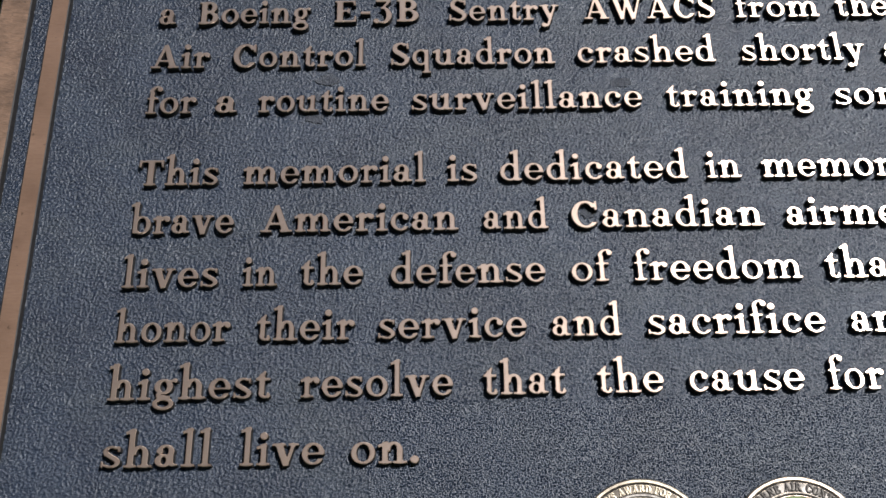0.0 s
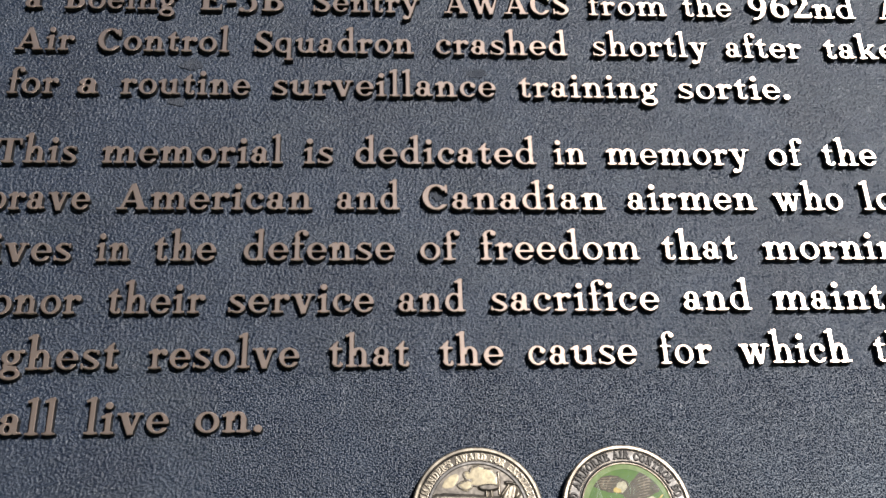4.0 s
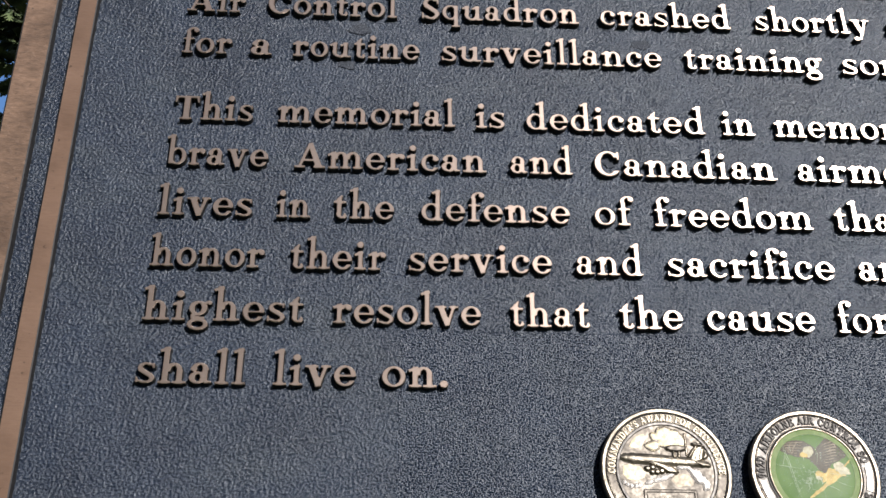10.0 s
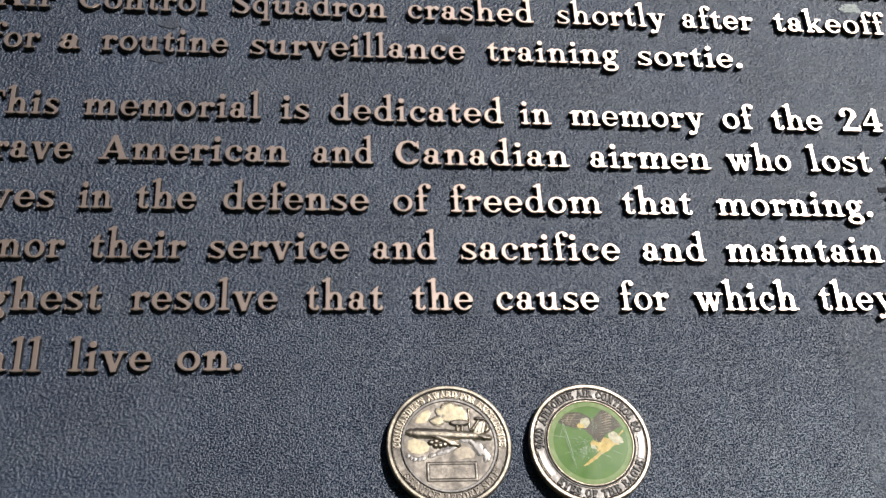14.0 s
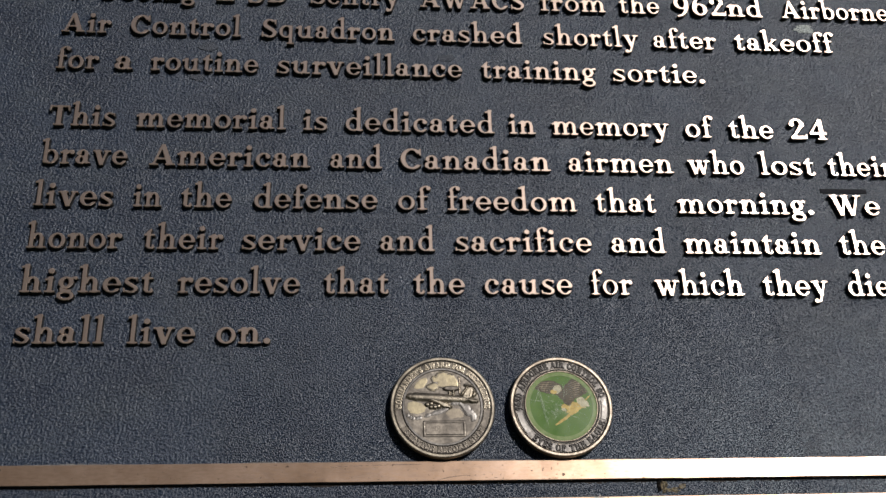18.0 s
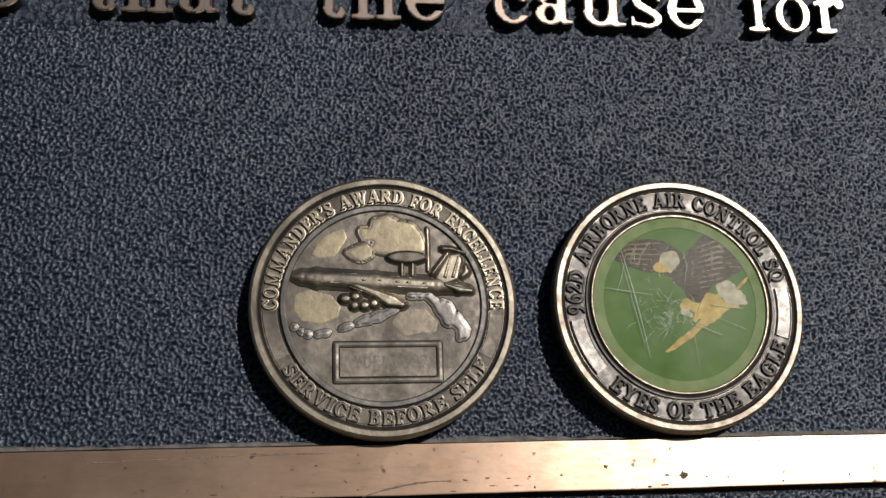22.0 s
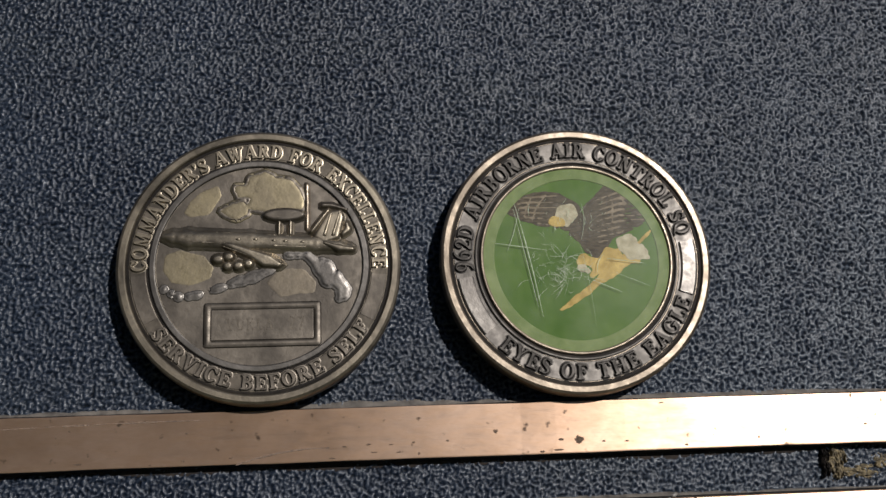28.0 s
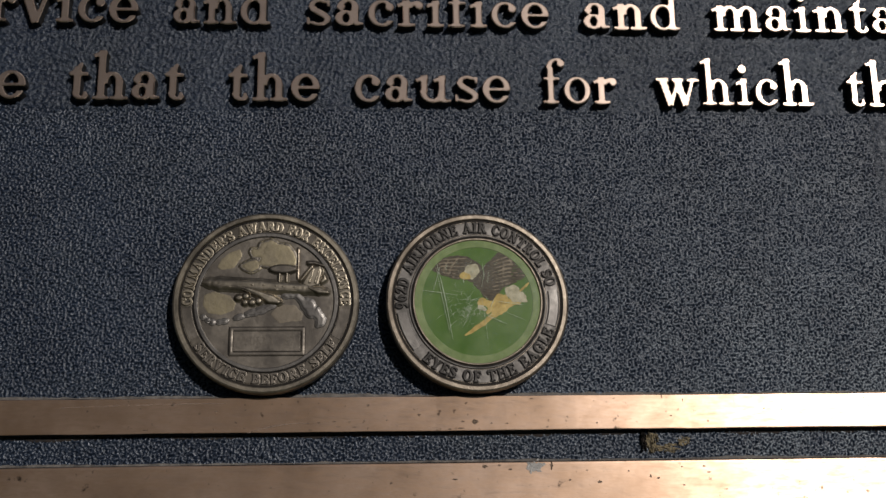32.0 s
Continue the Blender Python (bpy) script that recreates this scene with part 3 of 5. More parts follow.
@glyph("6", 1.12, high=1.72)
def draw_6(f):
    f.ring(0.56, 0.50, 0.51, 0.53, 0.30, 0.14)
    f.ring(0.86, 0.62, 0.81, 1.10, 0.30, 0.15, only=np.maximum(0.52 - f.y, f.x - 0.92))


@glyph("7", 1.04, low=-0.2, high=1.62)
def draw_7(f):
    f.bar(0.06, 1.44, 1.00, 1.44, 0.24)
    f.bar(0.92, 1.46, 0.40, -0.10, 0.18, 0.28)
    f.bar(0.08, 1.54, 0.06, 1.10, 0.14, 0.09)


@glyph("9", 1.12, low=-0.3, high=1.62)
def draw_9(f):
    f.ring(0.55, 1.02, 0.51, 0.54, 0.30, 0.14)
    f.ring(0.25, 0.92, 0.81, 1.12, 0.30, 0.15, only=np.maximum(f.y - 1.0, 0.20 - f.x))


def cast_letter(c, xheight, rings, material, store, sides=None):
    """The shared mesh of one cast character, with its foot at z = 0 and its left edge at x = 0."""
    if c not in store:
        width, low, high, draw = GLYPHS[c]
        f = new_field(width, low, high)
        draw(f)
        store[c] = outline_mesh(f, xheight, rings, "letter", material, None, sides)
    return store[c]


def set_word(word, x0, x1, xheight, gap=0.10):
    """Where the characters of a word stand so that it fills x0 to x1: the x of each and the stretch of their widths."""
    natural = sum(GLYPHS[c][0] for c in word) + gap * (len(word) - 1)
    stretch = (x1 - x0) / (natural * xheight)
    places, x = [], x0
    for c in word:
        places.append((c, x))
        x += (GLYPHS[c][0] + gap) * xheight * stretch
    return places, stretch


# ---- the plaque ----
MM = 0.001
GROUND_Z, BACK_Z = -2.6 * MM, -16 * MM
LEFT, RIGHT, BOTTOM, TOP = -0.2570, 0.2915, -0.1470, 0.2680      # outer edges of the rim
BEAD_IN = (-0.2286, 0.2616, -0.1164, 0.2380)                     # inner edges of the bead: left, right, bottom, top
BEAD_W, RIM_AT, LOW_W, LOW_RIM = 8.1 * MM, 15.1 * MM, 8.7 * MM, 15.5 * MM                             # width of the bead; from its inner edge to the rim's inner edge
plaque = new("memorial_plaque")
plaque.matrix_world = PLAQUE
tagged(plaque, "dark blue-grey bronze memorial plaque with raised polished lettering", "plaque")


def pebbled_plate():
    """The plate behind the modelled relief; its upper part shows bare of relief."""
    bm = box(LEFT + 0.004, RIGHT - 0.004, BOTTOM + 0.004, TOP - 0.004, BACK_Z, GROUND_Z - 0.0004)
    return bm


def lattice_noise(x, y, seed):
    """Gradient noise on whole arrays, about -1 to 1."""
    rng = np.random.RandomState(seed)
    turn = rng.uniform(0, 2 * math.pi, (256, 256))
    ix, iy = np.floor(x).astype(int), np.floor(y).astype(int)
    fx, fy = x - ix, y - iy
    sx, sy = fx * fx * fx * (fx * (6 * fx - 15) + 10), fy * fy * fy * (fy * (6 * fy - 15) + 10)

    def corner(dx, dy):
        angle = turn[(iy + dy) % 256, (ix + dx) % 256]
        return np.cos(angle) * (fx - dx) + np.sin(angle) * (fy - dy)

    low = corner(0, 0) * (1 - sx) + corner(1, 0) * sx
    high = corner(0, 1) * (1 - sx) + corner(1, 1) * sx
    return 1.5 * (low * (1 - sy) + high * sy)


def cast_relief(x0, x1, y0, y1, step, tall=0.00046, seed=11):
    """A stretch of the ground with its pebbled casting modelled; stretches side by side share one relief."""
    nx, ny = int(round((x1 - x0) / step)), int(round((y1 - y0) / step))
    x, y = np.meshgrid(np.linspace(x0, x1, nx + 1), np.linspace(y0, y1, ny + 1))
    warp_x, warp_y = lattice_noise(x * 1000, y * 1000, seed + 1), lattice_noise(x * 1000, y * 1000, seed + 2)
    u, v = x + 0.00022 * warp_x, y + 0.00022 * warp_y
    grain = 0.68 * lattice_noise(u * 1900, v * 1900, seed) + 0.30 * lattice_noise(u * 3100, v * 3100, seed + 3)
    body = np.clip(0.52 + 1.0 * grain, 0, 1)
    swell = 0.00012 * lattice_noise(x * 90, y * 90, seed + 6)
    fade = np.clip((TOP_RELIEF - y) / 0.02, 0, 1)
    share = fade * (1.0 if step < 0.0003 else 0.80)        # away from the coins the material adds the finest grain
    z = GROUND_Z + swell + tall * fade * (body - 0.5)
    if step < 0.0003:
        z += 0.00005 * lattice_noise(x * 3300, y * 3300, seed + 5)
    data = bpy.data.meshes.new("cast_ground")
    index = np.arange((nx + 1) * (ny + 1)).reshape(ny + 1, nx + 1)
    quads = np.stack([index[:-1, :-1], index[:-1, 1:], index[1:, 1:], index[1:, :-1]], axis=-1).reshape(-1, 4)
    data.vertices.add(index.size)
    data.vertices.foreach_set("co", np.stack([x, y, z], axis=-1).astype(np.float32).ravel())
    data.loops.add(quads.size)
    data.loops.foreach_set("vertex_index", quads.astype(np.int32).ravel())
    data.polygons.add(len(quads))
    data.polygons.foreach_set("loop_start", np.arange(0, quads.size, 4, dtype=np.int32))
    data.update(calc_edges=True)
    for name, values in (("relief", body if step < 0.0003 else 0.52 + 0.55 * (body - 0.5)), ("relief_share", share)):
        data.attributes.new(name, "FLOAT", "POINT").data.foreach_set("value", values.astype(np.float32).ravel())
    data.polygons.foreach_set("use_smooth", [True] * len(data.polygons))
    data.materials.append(GROUND)
    return data


TOP_RELIEF = 0.158
NEAR = (-0.105, 0.140, -0.044)                                   # the stretch round the coins, modelled finest: left, right, top
side_l, side_r, low_y = LEFT + 0.006, RIGHT - 0.006, BOTTOM + 0.006
GROUND_LABEL = "pebbled dark blue-grey lacquered ground"
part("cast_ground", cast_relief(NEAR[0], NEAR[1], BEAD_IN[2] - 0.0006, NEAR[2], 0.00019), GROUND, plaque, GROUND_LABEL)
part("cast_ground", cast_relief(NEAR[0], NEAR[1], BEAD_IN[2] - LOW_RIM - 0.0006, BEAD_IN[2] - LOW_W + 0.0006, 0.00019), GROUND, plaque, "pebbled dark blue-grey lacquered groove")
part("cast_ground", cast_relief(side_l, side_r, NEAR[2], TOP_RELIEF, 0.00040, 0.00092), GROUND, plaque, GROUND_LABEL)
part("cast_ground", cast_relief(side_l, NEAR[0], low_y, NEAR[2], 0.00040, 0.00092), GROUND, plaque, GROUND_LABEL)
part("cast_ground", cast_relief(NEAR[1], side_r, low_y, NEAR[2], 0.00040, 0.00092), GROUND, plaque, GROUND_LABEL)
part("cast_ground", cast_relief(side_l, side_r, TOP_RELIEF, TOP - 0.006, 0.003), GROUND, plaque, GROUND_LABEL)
part("ground_plate", pebbled_plate(), GROUND, plaque, "dark lacquered back of the casting")


def rail(x0, x1, y0, y1, z1, bevel, bare=0.45):
    """A straight moulding with drafted sides, cut along its length and left a little wavy by the casting."""
    bm = box(x0, x1, y0, y1, GROUND_Z - 0.0012, z1, 0.0, 0.00035)
    longest = [e for e in bm.edges if e.calc_length() > 0.1]
    bmesh.ops.subdivide_edges(bm, edges=longest, cuts=90, use_grid_fill=True)
    for v in bm.verts:
        w = 0.00010 * noise.noise((v.co.x * 60, v.co.y * 60, 3.1)) + 0.00008 * noise.noise((v.co.x * 260, v.co.y * 260, 5.3))
        if x1 - x0 > y1 - y0:
            v.co.y += w
        else:
            v.co.x += w
        if v.co.z > -0.001:
            v.co.z += 0.4 * w
    sharp = [e for e in bm.edges if len(e.link_faces) == 2 and e.calc_face_angle(0) > 0.6]
    bmesh.ops.bevel(bm, geom=sharp, offset=bevel, segments=2, profile=0.6, affect="EDGES")
    bm.normal_update()
    for face in bm.faces:
        low = face.calc_center_median().z < z1 - 0.00040
        face.material_index = 1 if abs(face.normal.z) < bare and (low or bare > 0.5) else 0
    return bm


def moulding(name, bm, material, label):
    """A rail with bare metal on top and lacquer on its sides."""
    ob = part(name, bm, material, plaque, label)
    ob.data.materials.append(SIDES)
    return ob


bl, br, bb, bt = BEAD_IN
moulding("bead", rail(bl - BEAD_W, br + BEAD_W, bb - LOW_W, bb, 0.0, 0.00019), BEAD, "polished bronze lower bead")
moulding("bead", rail(bl - BEAD_W, br + BEAD_W, bt, bt + BEAD_W, 0.0, 0.00019), BEAD, "bronze upper bead")
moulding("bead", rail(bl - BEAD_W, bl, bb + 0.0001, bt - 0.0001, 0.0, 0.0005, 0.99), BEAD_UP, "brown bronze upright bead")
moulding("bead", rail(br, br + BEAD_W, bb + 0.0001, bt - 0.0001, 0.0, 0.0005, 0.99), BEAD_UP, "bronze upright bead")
rl, rr, rb, rt = bl - RIM_AT, br + RIM_AT, bb - LOW_RIM, bt + RIM_AT
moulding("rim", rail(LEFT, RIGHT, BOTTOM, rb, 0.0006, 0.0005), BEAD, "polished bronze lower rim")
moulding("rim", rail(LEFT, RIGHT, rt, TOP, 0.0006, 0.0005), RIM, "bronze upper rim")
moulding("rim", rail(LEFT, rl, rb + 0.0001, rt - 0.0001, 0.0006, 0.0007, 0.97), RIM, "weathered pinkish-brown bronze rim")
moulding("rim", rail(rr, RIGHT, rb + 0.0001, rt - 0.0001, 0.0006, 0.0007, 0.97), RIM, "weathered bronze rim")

# The inscription: baseline, then words with their left and right ends, in millimetres.
XHEIGHT = 7.2 * MM
LINES = [
    (134.8, "1995 97 124 at 132 145 0747 152 184 hours 191.1 226.6"),
    (113.6, "a -192.0 -184.8 Boeing -176.4 -131.0 E-3B -121.8 -86.6 Sentry -75.0 -30.2 AWACS -20.2 33.4 from 41.3 75.4 the 82.4 103.8 962nd 111.2 158.5 Airborne 168.8 227.5"),
    (92.6, "Air -193.2 -170.1 Control -161.1 -108.1 Squadron -98.4 -33.1 crashed -24.3 30.8 shortly 41.2 90.4 after 97.9 130.9 takeoff 140.6 192.8"),
    (71.8, "for -193.3 -173.8 a -166.4 -157.7 routine -149.5 -98.9 surveillance -90.2 -0.2 training 9.0 66.6 sortie. 74.9 122.0"),
    (40.5, "This -193.3 -162.8 memorial -153.5 -84.7 is -76.9 -65.3 dedicated -57.2 14.0 in 21.0 33.9 memory 42.0 100.0 of 107.8 121.0 the 129.8 152.3 24 160.4 179.8"),
    (20.4, "brave -193.7 -155.7 American -146.0 -73.1 and -64.0 -39.9 Canadian -31.7 39.6 airmen 48.1 99.2 who 106.5 134.3 lost 142.2 169.9 their 176.4 209.6"),
    (-0.8, "lives -194.5 -159.9 in -151.2 -138.8 the -130.5 -107.8 defense -98.1 -42.0 of -33.0 -18.9 freedom -10.2 50.7 that 59.2 88.3 morning. 98.7 165.1 We 173.6 198.3"),
    (-21.5, "honor -194.8 -154.3 their -145.2 -110.6 service -102.4 -49.8 and -41.2 -16.4 sacrifice -7.3 55.8 and 64.7 90.5 maintain 99.2 164.9 the 174.1 196.4"),
    (-42.3, "highest -194.9 -138.8 resolve -128.7 -76.2 that -66.1 -37.2 the -26.7 -3.5 cause 5.0 45.1 for 53.3 72.7 which 82.8 124.4 they 133.4 164.7 died 173.9 202.8"),
    (-65.4, "shall -194.5 -157.3 live -148.2 -119.8 on. -111.2 -88.1"),
]
LETTER_RINGS = [(-0.035, 0.0), (0.0, -0.00022), (0.028, GROUND_Z - 0.0004)]
letter_meshes = {}
top_lines = bmesh.new()
for number, (base, text) in enumerate(LINES):
    words = text.split()
    for k in range(0, len(words), 3):
        word, x0, x1 = words[k], float(words[k + 1]) * MM, float(words[k + 2]) * MM
        places, stretch = set_word(word, x0, x1, XHEIGHT)
        for c, x in places:
            data = cast_letter(c, XHEIGHT, LETTER_RINGS, LETTER, letter_meshes, SIDES)
            at = Matrix.Translation((x, base * MM, random.uniform(-0.00006, 0.00006))) @ pose(0, 0, 0, 0, 0, random.uniform(-0.5, 0.5)) @ Matrix.Diagonal((stretch, 1, 1, 1))
            if number < 2:
                start = len(top_lines.verts)
                top_lines.from_mesh(data)
                top_lines.verts.ensure_lookup_table()
                bmesh.ops.transform(top_lines, matrix=at, verts=top_lines.verts[start:])
            else:
                part("letter", data, LETTER, plaque, place=at)
tagged(part("upper_lettering", top_lines, LETTER, plaque, "raised bronze letters of the upper lines"), kind="stuff").data.materials.append(SIDES)


def patch(name, x, y, z, rx, ry, material, parent, label, seed, step=0.03, rough=0.35, turn=0.0, thick=0.00012):
    """A flat stain with a ragged outline, laid on a surface."""
    f = Field(-1.5, 1.5, -1.5, 1.5, step)
    wave = np.array([[noise.noise((f.x[j, i] * 1.6 + seed, f.y[j, i] * 1.6, seed * 0.7)) + 0.5 * noise.noise((f.x[j, i] * 4 + seed, f.y[j, i] * 4, seed)) for i in range(f.nx)] for j in range(f.ny)])
    f.d = np.hypot(f.x, f.y) - 1.0 + rough * wave
    data = outline_mesh(f, 1.0, [(-0.02, thick), (0.05, -0.0003)], name, material)
    return part(name, data, material, parent, label, Matrix.Translation((x * MM, y * MM, z)) @ pose(0, 0, 0, 0, 0, turn) @ Matrix.Diagonal((rx * MM, ry * MM, 1, 1)))


def flat_stain(name, colour, colour2, rough=0.6, scale=700, metal=0.0):
    n = Nodes(name)
    v = n.noise(scale, 4, 0.6)
    return n.finish(n.ramp(v, [(0.3, colour), (0.7, colour2)]), rough, metal, n.bump(v, 0.0003, 0.8))


MATT_BLACK = flat_stain("matt_black_lacquer", (0.006, 0.006, 0.008), (0.014, 0.014, 0.016), 0.85, 900)
MATT_BLACK.node_tree.nodes["Principled BSDF"].inputs["Specular IOR Level"].default_value = 0.12
GRIME = flat_stain("brown_grey_grime", (0.030, 0.025, 0.021), (0.125, 0.108, 0.092), 0.8, 420)
# Black for the lichen's edge and for the shadow painted under the bead.
CRUST_SHADE = flat_stain("black_crust_and_shade", (0.005, 0.004, 0.004), (0.026, 0.017, 0.012), 0.95, 500)
DARK_STAIN = flat_stain("dark_glossy_stain", (0.010, 0.012, 0.017), (0.030, 0.034, 0.044), 0.42, 900)
LICHEN = flat_stain("ochre_lichen", (0.022, 0.018, 0.013), (0.20, 0.155, 0.085), 0.9, 1500)
PALE = flat_stain("pale_bloom", (0.12, 0.13, 0.12), (0.34, 0.36, 0.33), 0.8, 800)
PIT = flat_stain("dark_pit", (0.060, 0.040, 0.028), (0.24, 0.165, 0.115), 0.6, 3200, 0.25)
for n, (x, y, rx, ry) in enumerate(((-123, 87.5, 4.6, 2.6), (-126.5, 79, 2.0, 1.5), (-127.5, 69.8, 3.2, 2.0), (-8, 84.5, 4.5, 2.2), (-24.5, 27.5, 2.6, 2.4))):
    patch("dark_patch", x, y, GROUND_Z, rx, ry, DARK_STAIN, plaque, "dark glossy patch of lacquer", 3.1 + n, 0.06, thick=0.00040)
part("dark_strip", box(0.1712, 0.1945, 0.0118, 0.0142, GROUND_Z - 0.0005, GROUND_Z + 0.0005, 0.0002), MATT_BLACK, plaque, "smooth matt black strip above the lettering")
patch("pale_patch", 181, 108.5, GROUND_Z, 5.5, 2.2, PALE, plaque, "pale chalky bloom", 8.8, 0.05, 0.8, thick=0.00022)


def foot_strip(y, way, wide, tall, material, label, seed, x0=BEAD_IN[0], x1=BEAD_IN[1]):
    """A strip of uneven width along a moulding's foot, for lodged dirt and for painted shadow."""
    verts, faces = [], []
    n = 520
    for k in range(n + 1):
        x = x0 + (x1 - x0) * k / n
        w = wide * (0.65 + 0.75 * noise.noise((x * 55, seed, 0.0)) + 0.45 * noise.noise((x * 330, seed, 2.0)))
        w = max(w, 0.12 * wide)
        h = tall * (0.75 + 0.5 * noise.noise((x * 240, seed, 4.0)))
        for q, rise in ((-0.1, 1.0), (0.35, 0.75), (0.75, 0.45), (1.0, -0.45)):
            verts.append((x, y + way * w * q, GROUND_Z + h * rise + 0.00006 * noise.noise((x * 900, q * 5, seed))))
    for k in range(n):
        for q in range(3):
            a = 4 * k + q
            face = (a, a + 4, a + 5, a + 1)
            faces.append(face if way > 0 else face[::-1])
    data = bpy.data.meshes.new("dirt_shade_strip")
    data.from_pydata(verts, [], faces)
    data.materials.append(material)
    data.polygons.foreach_set("use_smooth", [True] * len(faces))
    return part("dirt_shade_strip", data, material, plaque, label)


foot_strip(BEAD_IN[2], 1, 0.0009, 0.00050, GRIME, "grey-brown dirt along the bead", 1.3)
# Near-black strip that paints the bead's shadow into the groove.
foot_strip(BEAD_IN[2] - LOW_W, -1, 0.0012, 0.00030, CRUST_SHADE, "black strip painted as the bead's shadow", 5.9, LEFT + 0.02, RIGHT - 0.02)
foot_strip(BEAD_IN[2] - LOW_RIM, 1, 0.0007, 0.00050, GRIME, "grey-brown dirt along the rim", 9.1, LEFT + 0.02, RIGHT - 0.02)


def crust(x, y, rx, ry, seed, material, tall, label):
    """A flaky crust: a lump whose surface is broken into crumbs."""
    n = 64
    verts, faces, keep = [], [], {}
    for j in range(n + 1):
        for i in range(n + 1):
            u, v = 2 * i / n - 1, 2 * j / n - 1
            edge = math.hypot(u, v) + 0.55 * noise.noise((u * 1.9 + seed, v * 1.9, seed)) + 0.25 * noise.noise((u * 6 + seed, v * 6, seed))
            if edge < 0.95:
                crumbs = noise.noise((u * 5 + seed, v * 3, seed * 2)) + 0.5 * noise.noise((u * 11, v * 7 + seed, seed))
                keep[i, j] = len(verts)
                verts.append(((x + rx * u) * MM, (y + ry * v) * MM, GROUND_Z - 0.0002 + tall * (min(1.0, (0.95 - edge) * 4) * (0.85 + 0.7 * crumbs))))
    for j in range(n):
        for i in range(n):
            corners = [keep.get(p) for p in ((i, j), (i + 1, j), (i + 1, j + 1), (i, j + 1))]
            if None not in corners:
                faces.append(corners)
    data = bpy.data.meshes.new("lichen")
    data.from_pydata(verts, [], faces)
    data.polygons.foreach_set("use_smooth", [True] * len(faces))
    data.materials.append(material)
    return part("lichen", data, material, plaque, label)


crust(76.6, -127.8, 2.0, 3.1, 12.4, LICHEN, 0.0009, "ochre lichen crust in the groove")
crust(74.6, -127.5, 0.8, 3.2, 3.7, CRUST_SHADE, 0.0010, "black crumbling edge of the lichen")
crust(80.6, -129.3, 3.4, 1.2, 22.1, LICHEN, 0.0006, "ochre lichen crust in the groove")
crust(84.6, -127.6, 1.9, 1.3, 27.3, LICHEN, 0.0005, "ochre lichen crust in the groove")
PITS = ((34.0, -122.7, 0, 1.0, 0.8), (31.1, -122.6, 0, 0.6, 0.25), (20.8, -121.0, 0, 0.5, 0.35), (30.6, -124.2, 0, 1.1, 0.22), (28.0, -124.4, 0, 0.6, 0.2), (37.9, -123.1, 0, 0.4, 0.18), (41.6, -123.2, 0, 0.5, 0.15),
        (47.6, -117.4, 0, 0.6, 0.12), (51.2, -124.1, 0, 0.4, 0.2), (63.1, -123.3, 0, 0.25, 0.3), (81.1, -121.8, 0, 0.35, 0.2), (79.1, -117.2, 0, 0.2, 0.4), (84.2, -118.0, 0, 0.15, 0.5), (104.0, -120.2, 0, 0.3, 0.18))
FAINT_PITS = ((-26.6, -119.8, 0.5, 0.28), (-32.0, -124.4, 0.4, 0.2), (-27.1, -123.9, 0.5, 0.25), (-20.0, -123.7, 0.5, 0.22), (-2.7, -122.6, 0.8, 0.22), (0.9, -122.4, 0.8, 0.25), (4.4, -122.5, 0.6, 0.18), (7.9, -122.3, 0.4, 0.3),
              (13.2, -122.2, 0.5, 0.3), (8.7, -124.0, 0.4, 0.35), (1.8, -123.6, 1.3, 0.16), (5.7, -123.7, 1.0, 0.18), (-4.7, -124.3, 1.0, 0.2), (-42.6, -123.9, 1.2, 0.25), (-0.5, -119.7, 0.25, 0.2), (-44.0, -119.0, 0.3, 0.2))
RIM_PITS = ((36.0, -133.1, 0.9, 0.5), (39.4, -132.9, 0.5, 0.3), (42.0, -133.9, 0.6, 0.25), (51.7, -133.3, 0.45, 1.1), (60.1, -134.3, 0.35, 0.2), (75.2, -135.9, 0.4, 0.5), (77.0, -136.3, 0.6, 0.3), (82.8, -133.8, 0.35, 0.25),
            (88.1, -133.7, 0.6, 0.2), (89.3, -135.1, 0.7, 0.2), (83.0, -138.0, 0.5, 0.2), (63.0, -137.0, 0.8, 0.4), (29.0, -136.0, 0.7, 0.3), (56.0, -136.4, 0.5, 0.3), (70.0, -134.6, 0.3, 0.2))
for n, (x, y, z, rx, ry) in enumerate(PITS + tuple((x, y, 0, 0.75 * rx, 0.65 * ry) for x, y, rx, ry in FAINT_PITS) + tuple((x, y, 0.0006, rx, ry) for x, y, rx, ry in RIM_PITS)):
    patch("pit", x, y, z, 0.65 * rx, 0.75 * ry, PIT, plaque, "dark pit in the bronze", 20.3 + n, 0.09, 0.6, thick=0.00004)


def crack(label, broken, seed, *knots):
    """A fine dark crack along the bead through (x, y, width) knots in millimetres, broken into dashes."""
    x0, x1 = min(k[0] for k in knots) - 1, max(k[0] for k in knots) + 1
    y0, y1 = min(k[1] for k in knots) - 0.6, max(k[1] for k in knots) + 0.6
    f = Field(x0, x1, y0, y1, 0.07)
    f.path(knots, 0.02)
    for j in range(f.ny):
        for i in range(f.nx):
            if abs(f.d[j, i]) < 0.5:
                f.d[j, i] += 0.06 * noise.noise((f.x[j, i] * 2.5, f.y[j, i] * 2.5, seed)) - 0.03 + broken * max(0.0, noise.noise((f.x[j, i] * 0.55, seed, 0.0)))
    part("crack", outline_mesh(f, MM, [(-0.02, 0.00004), (0.03, -0.0002)], "crack", PIT), PIT, plaque, label)


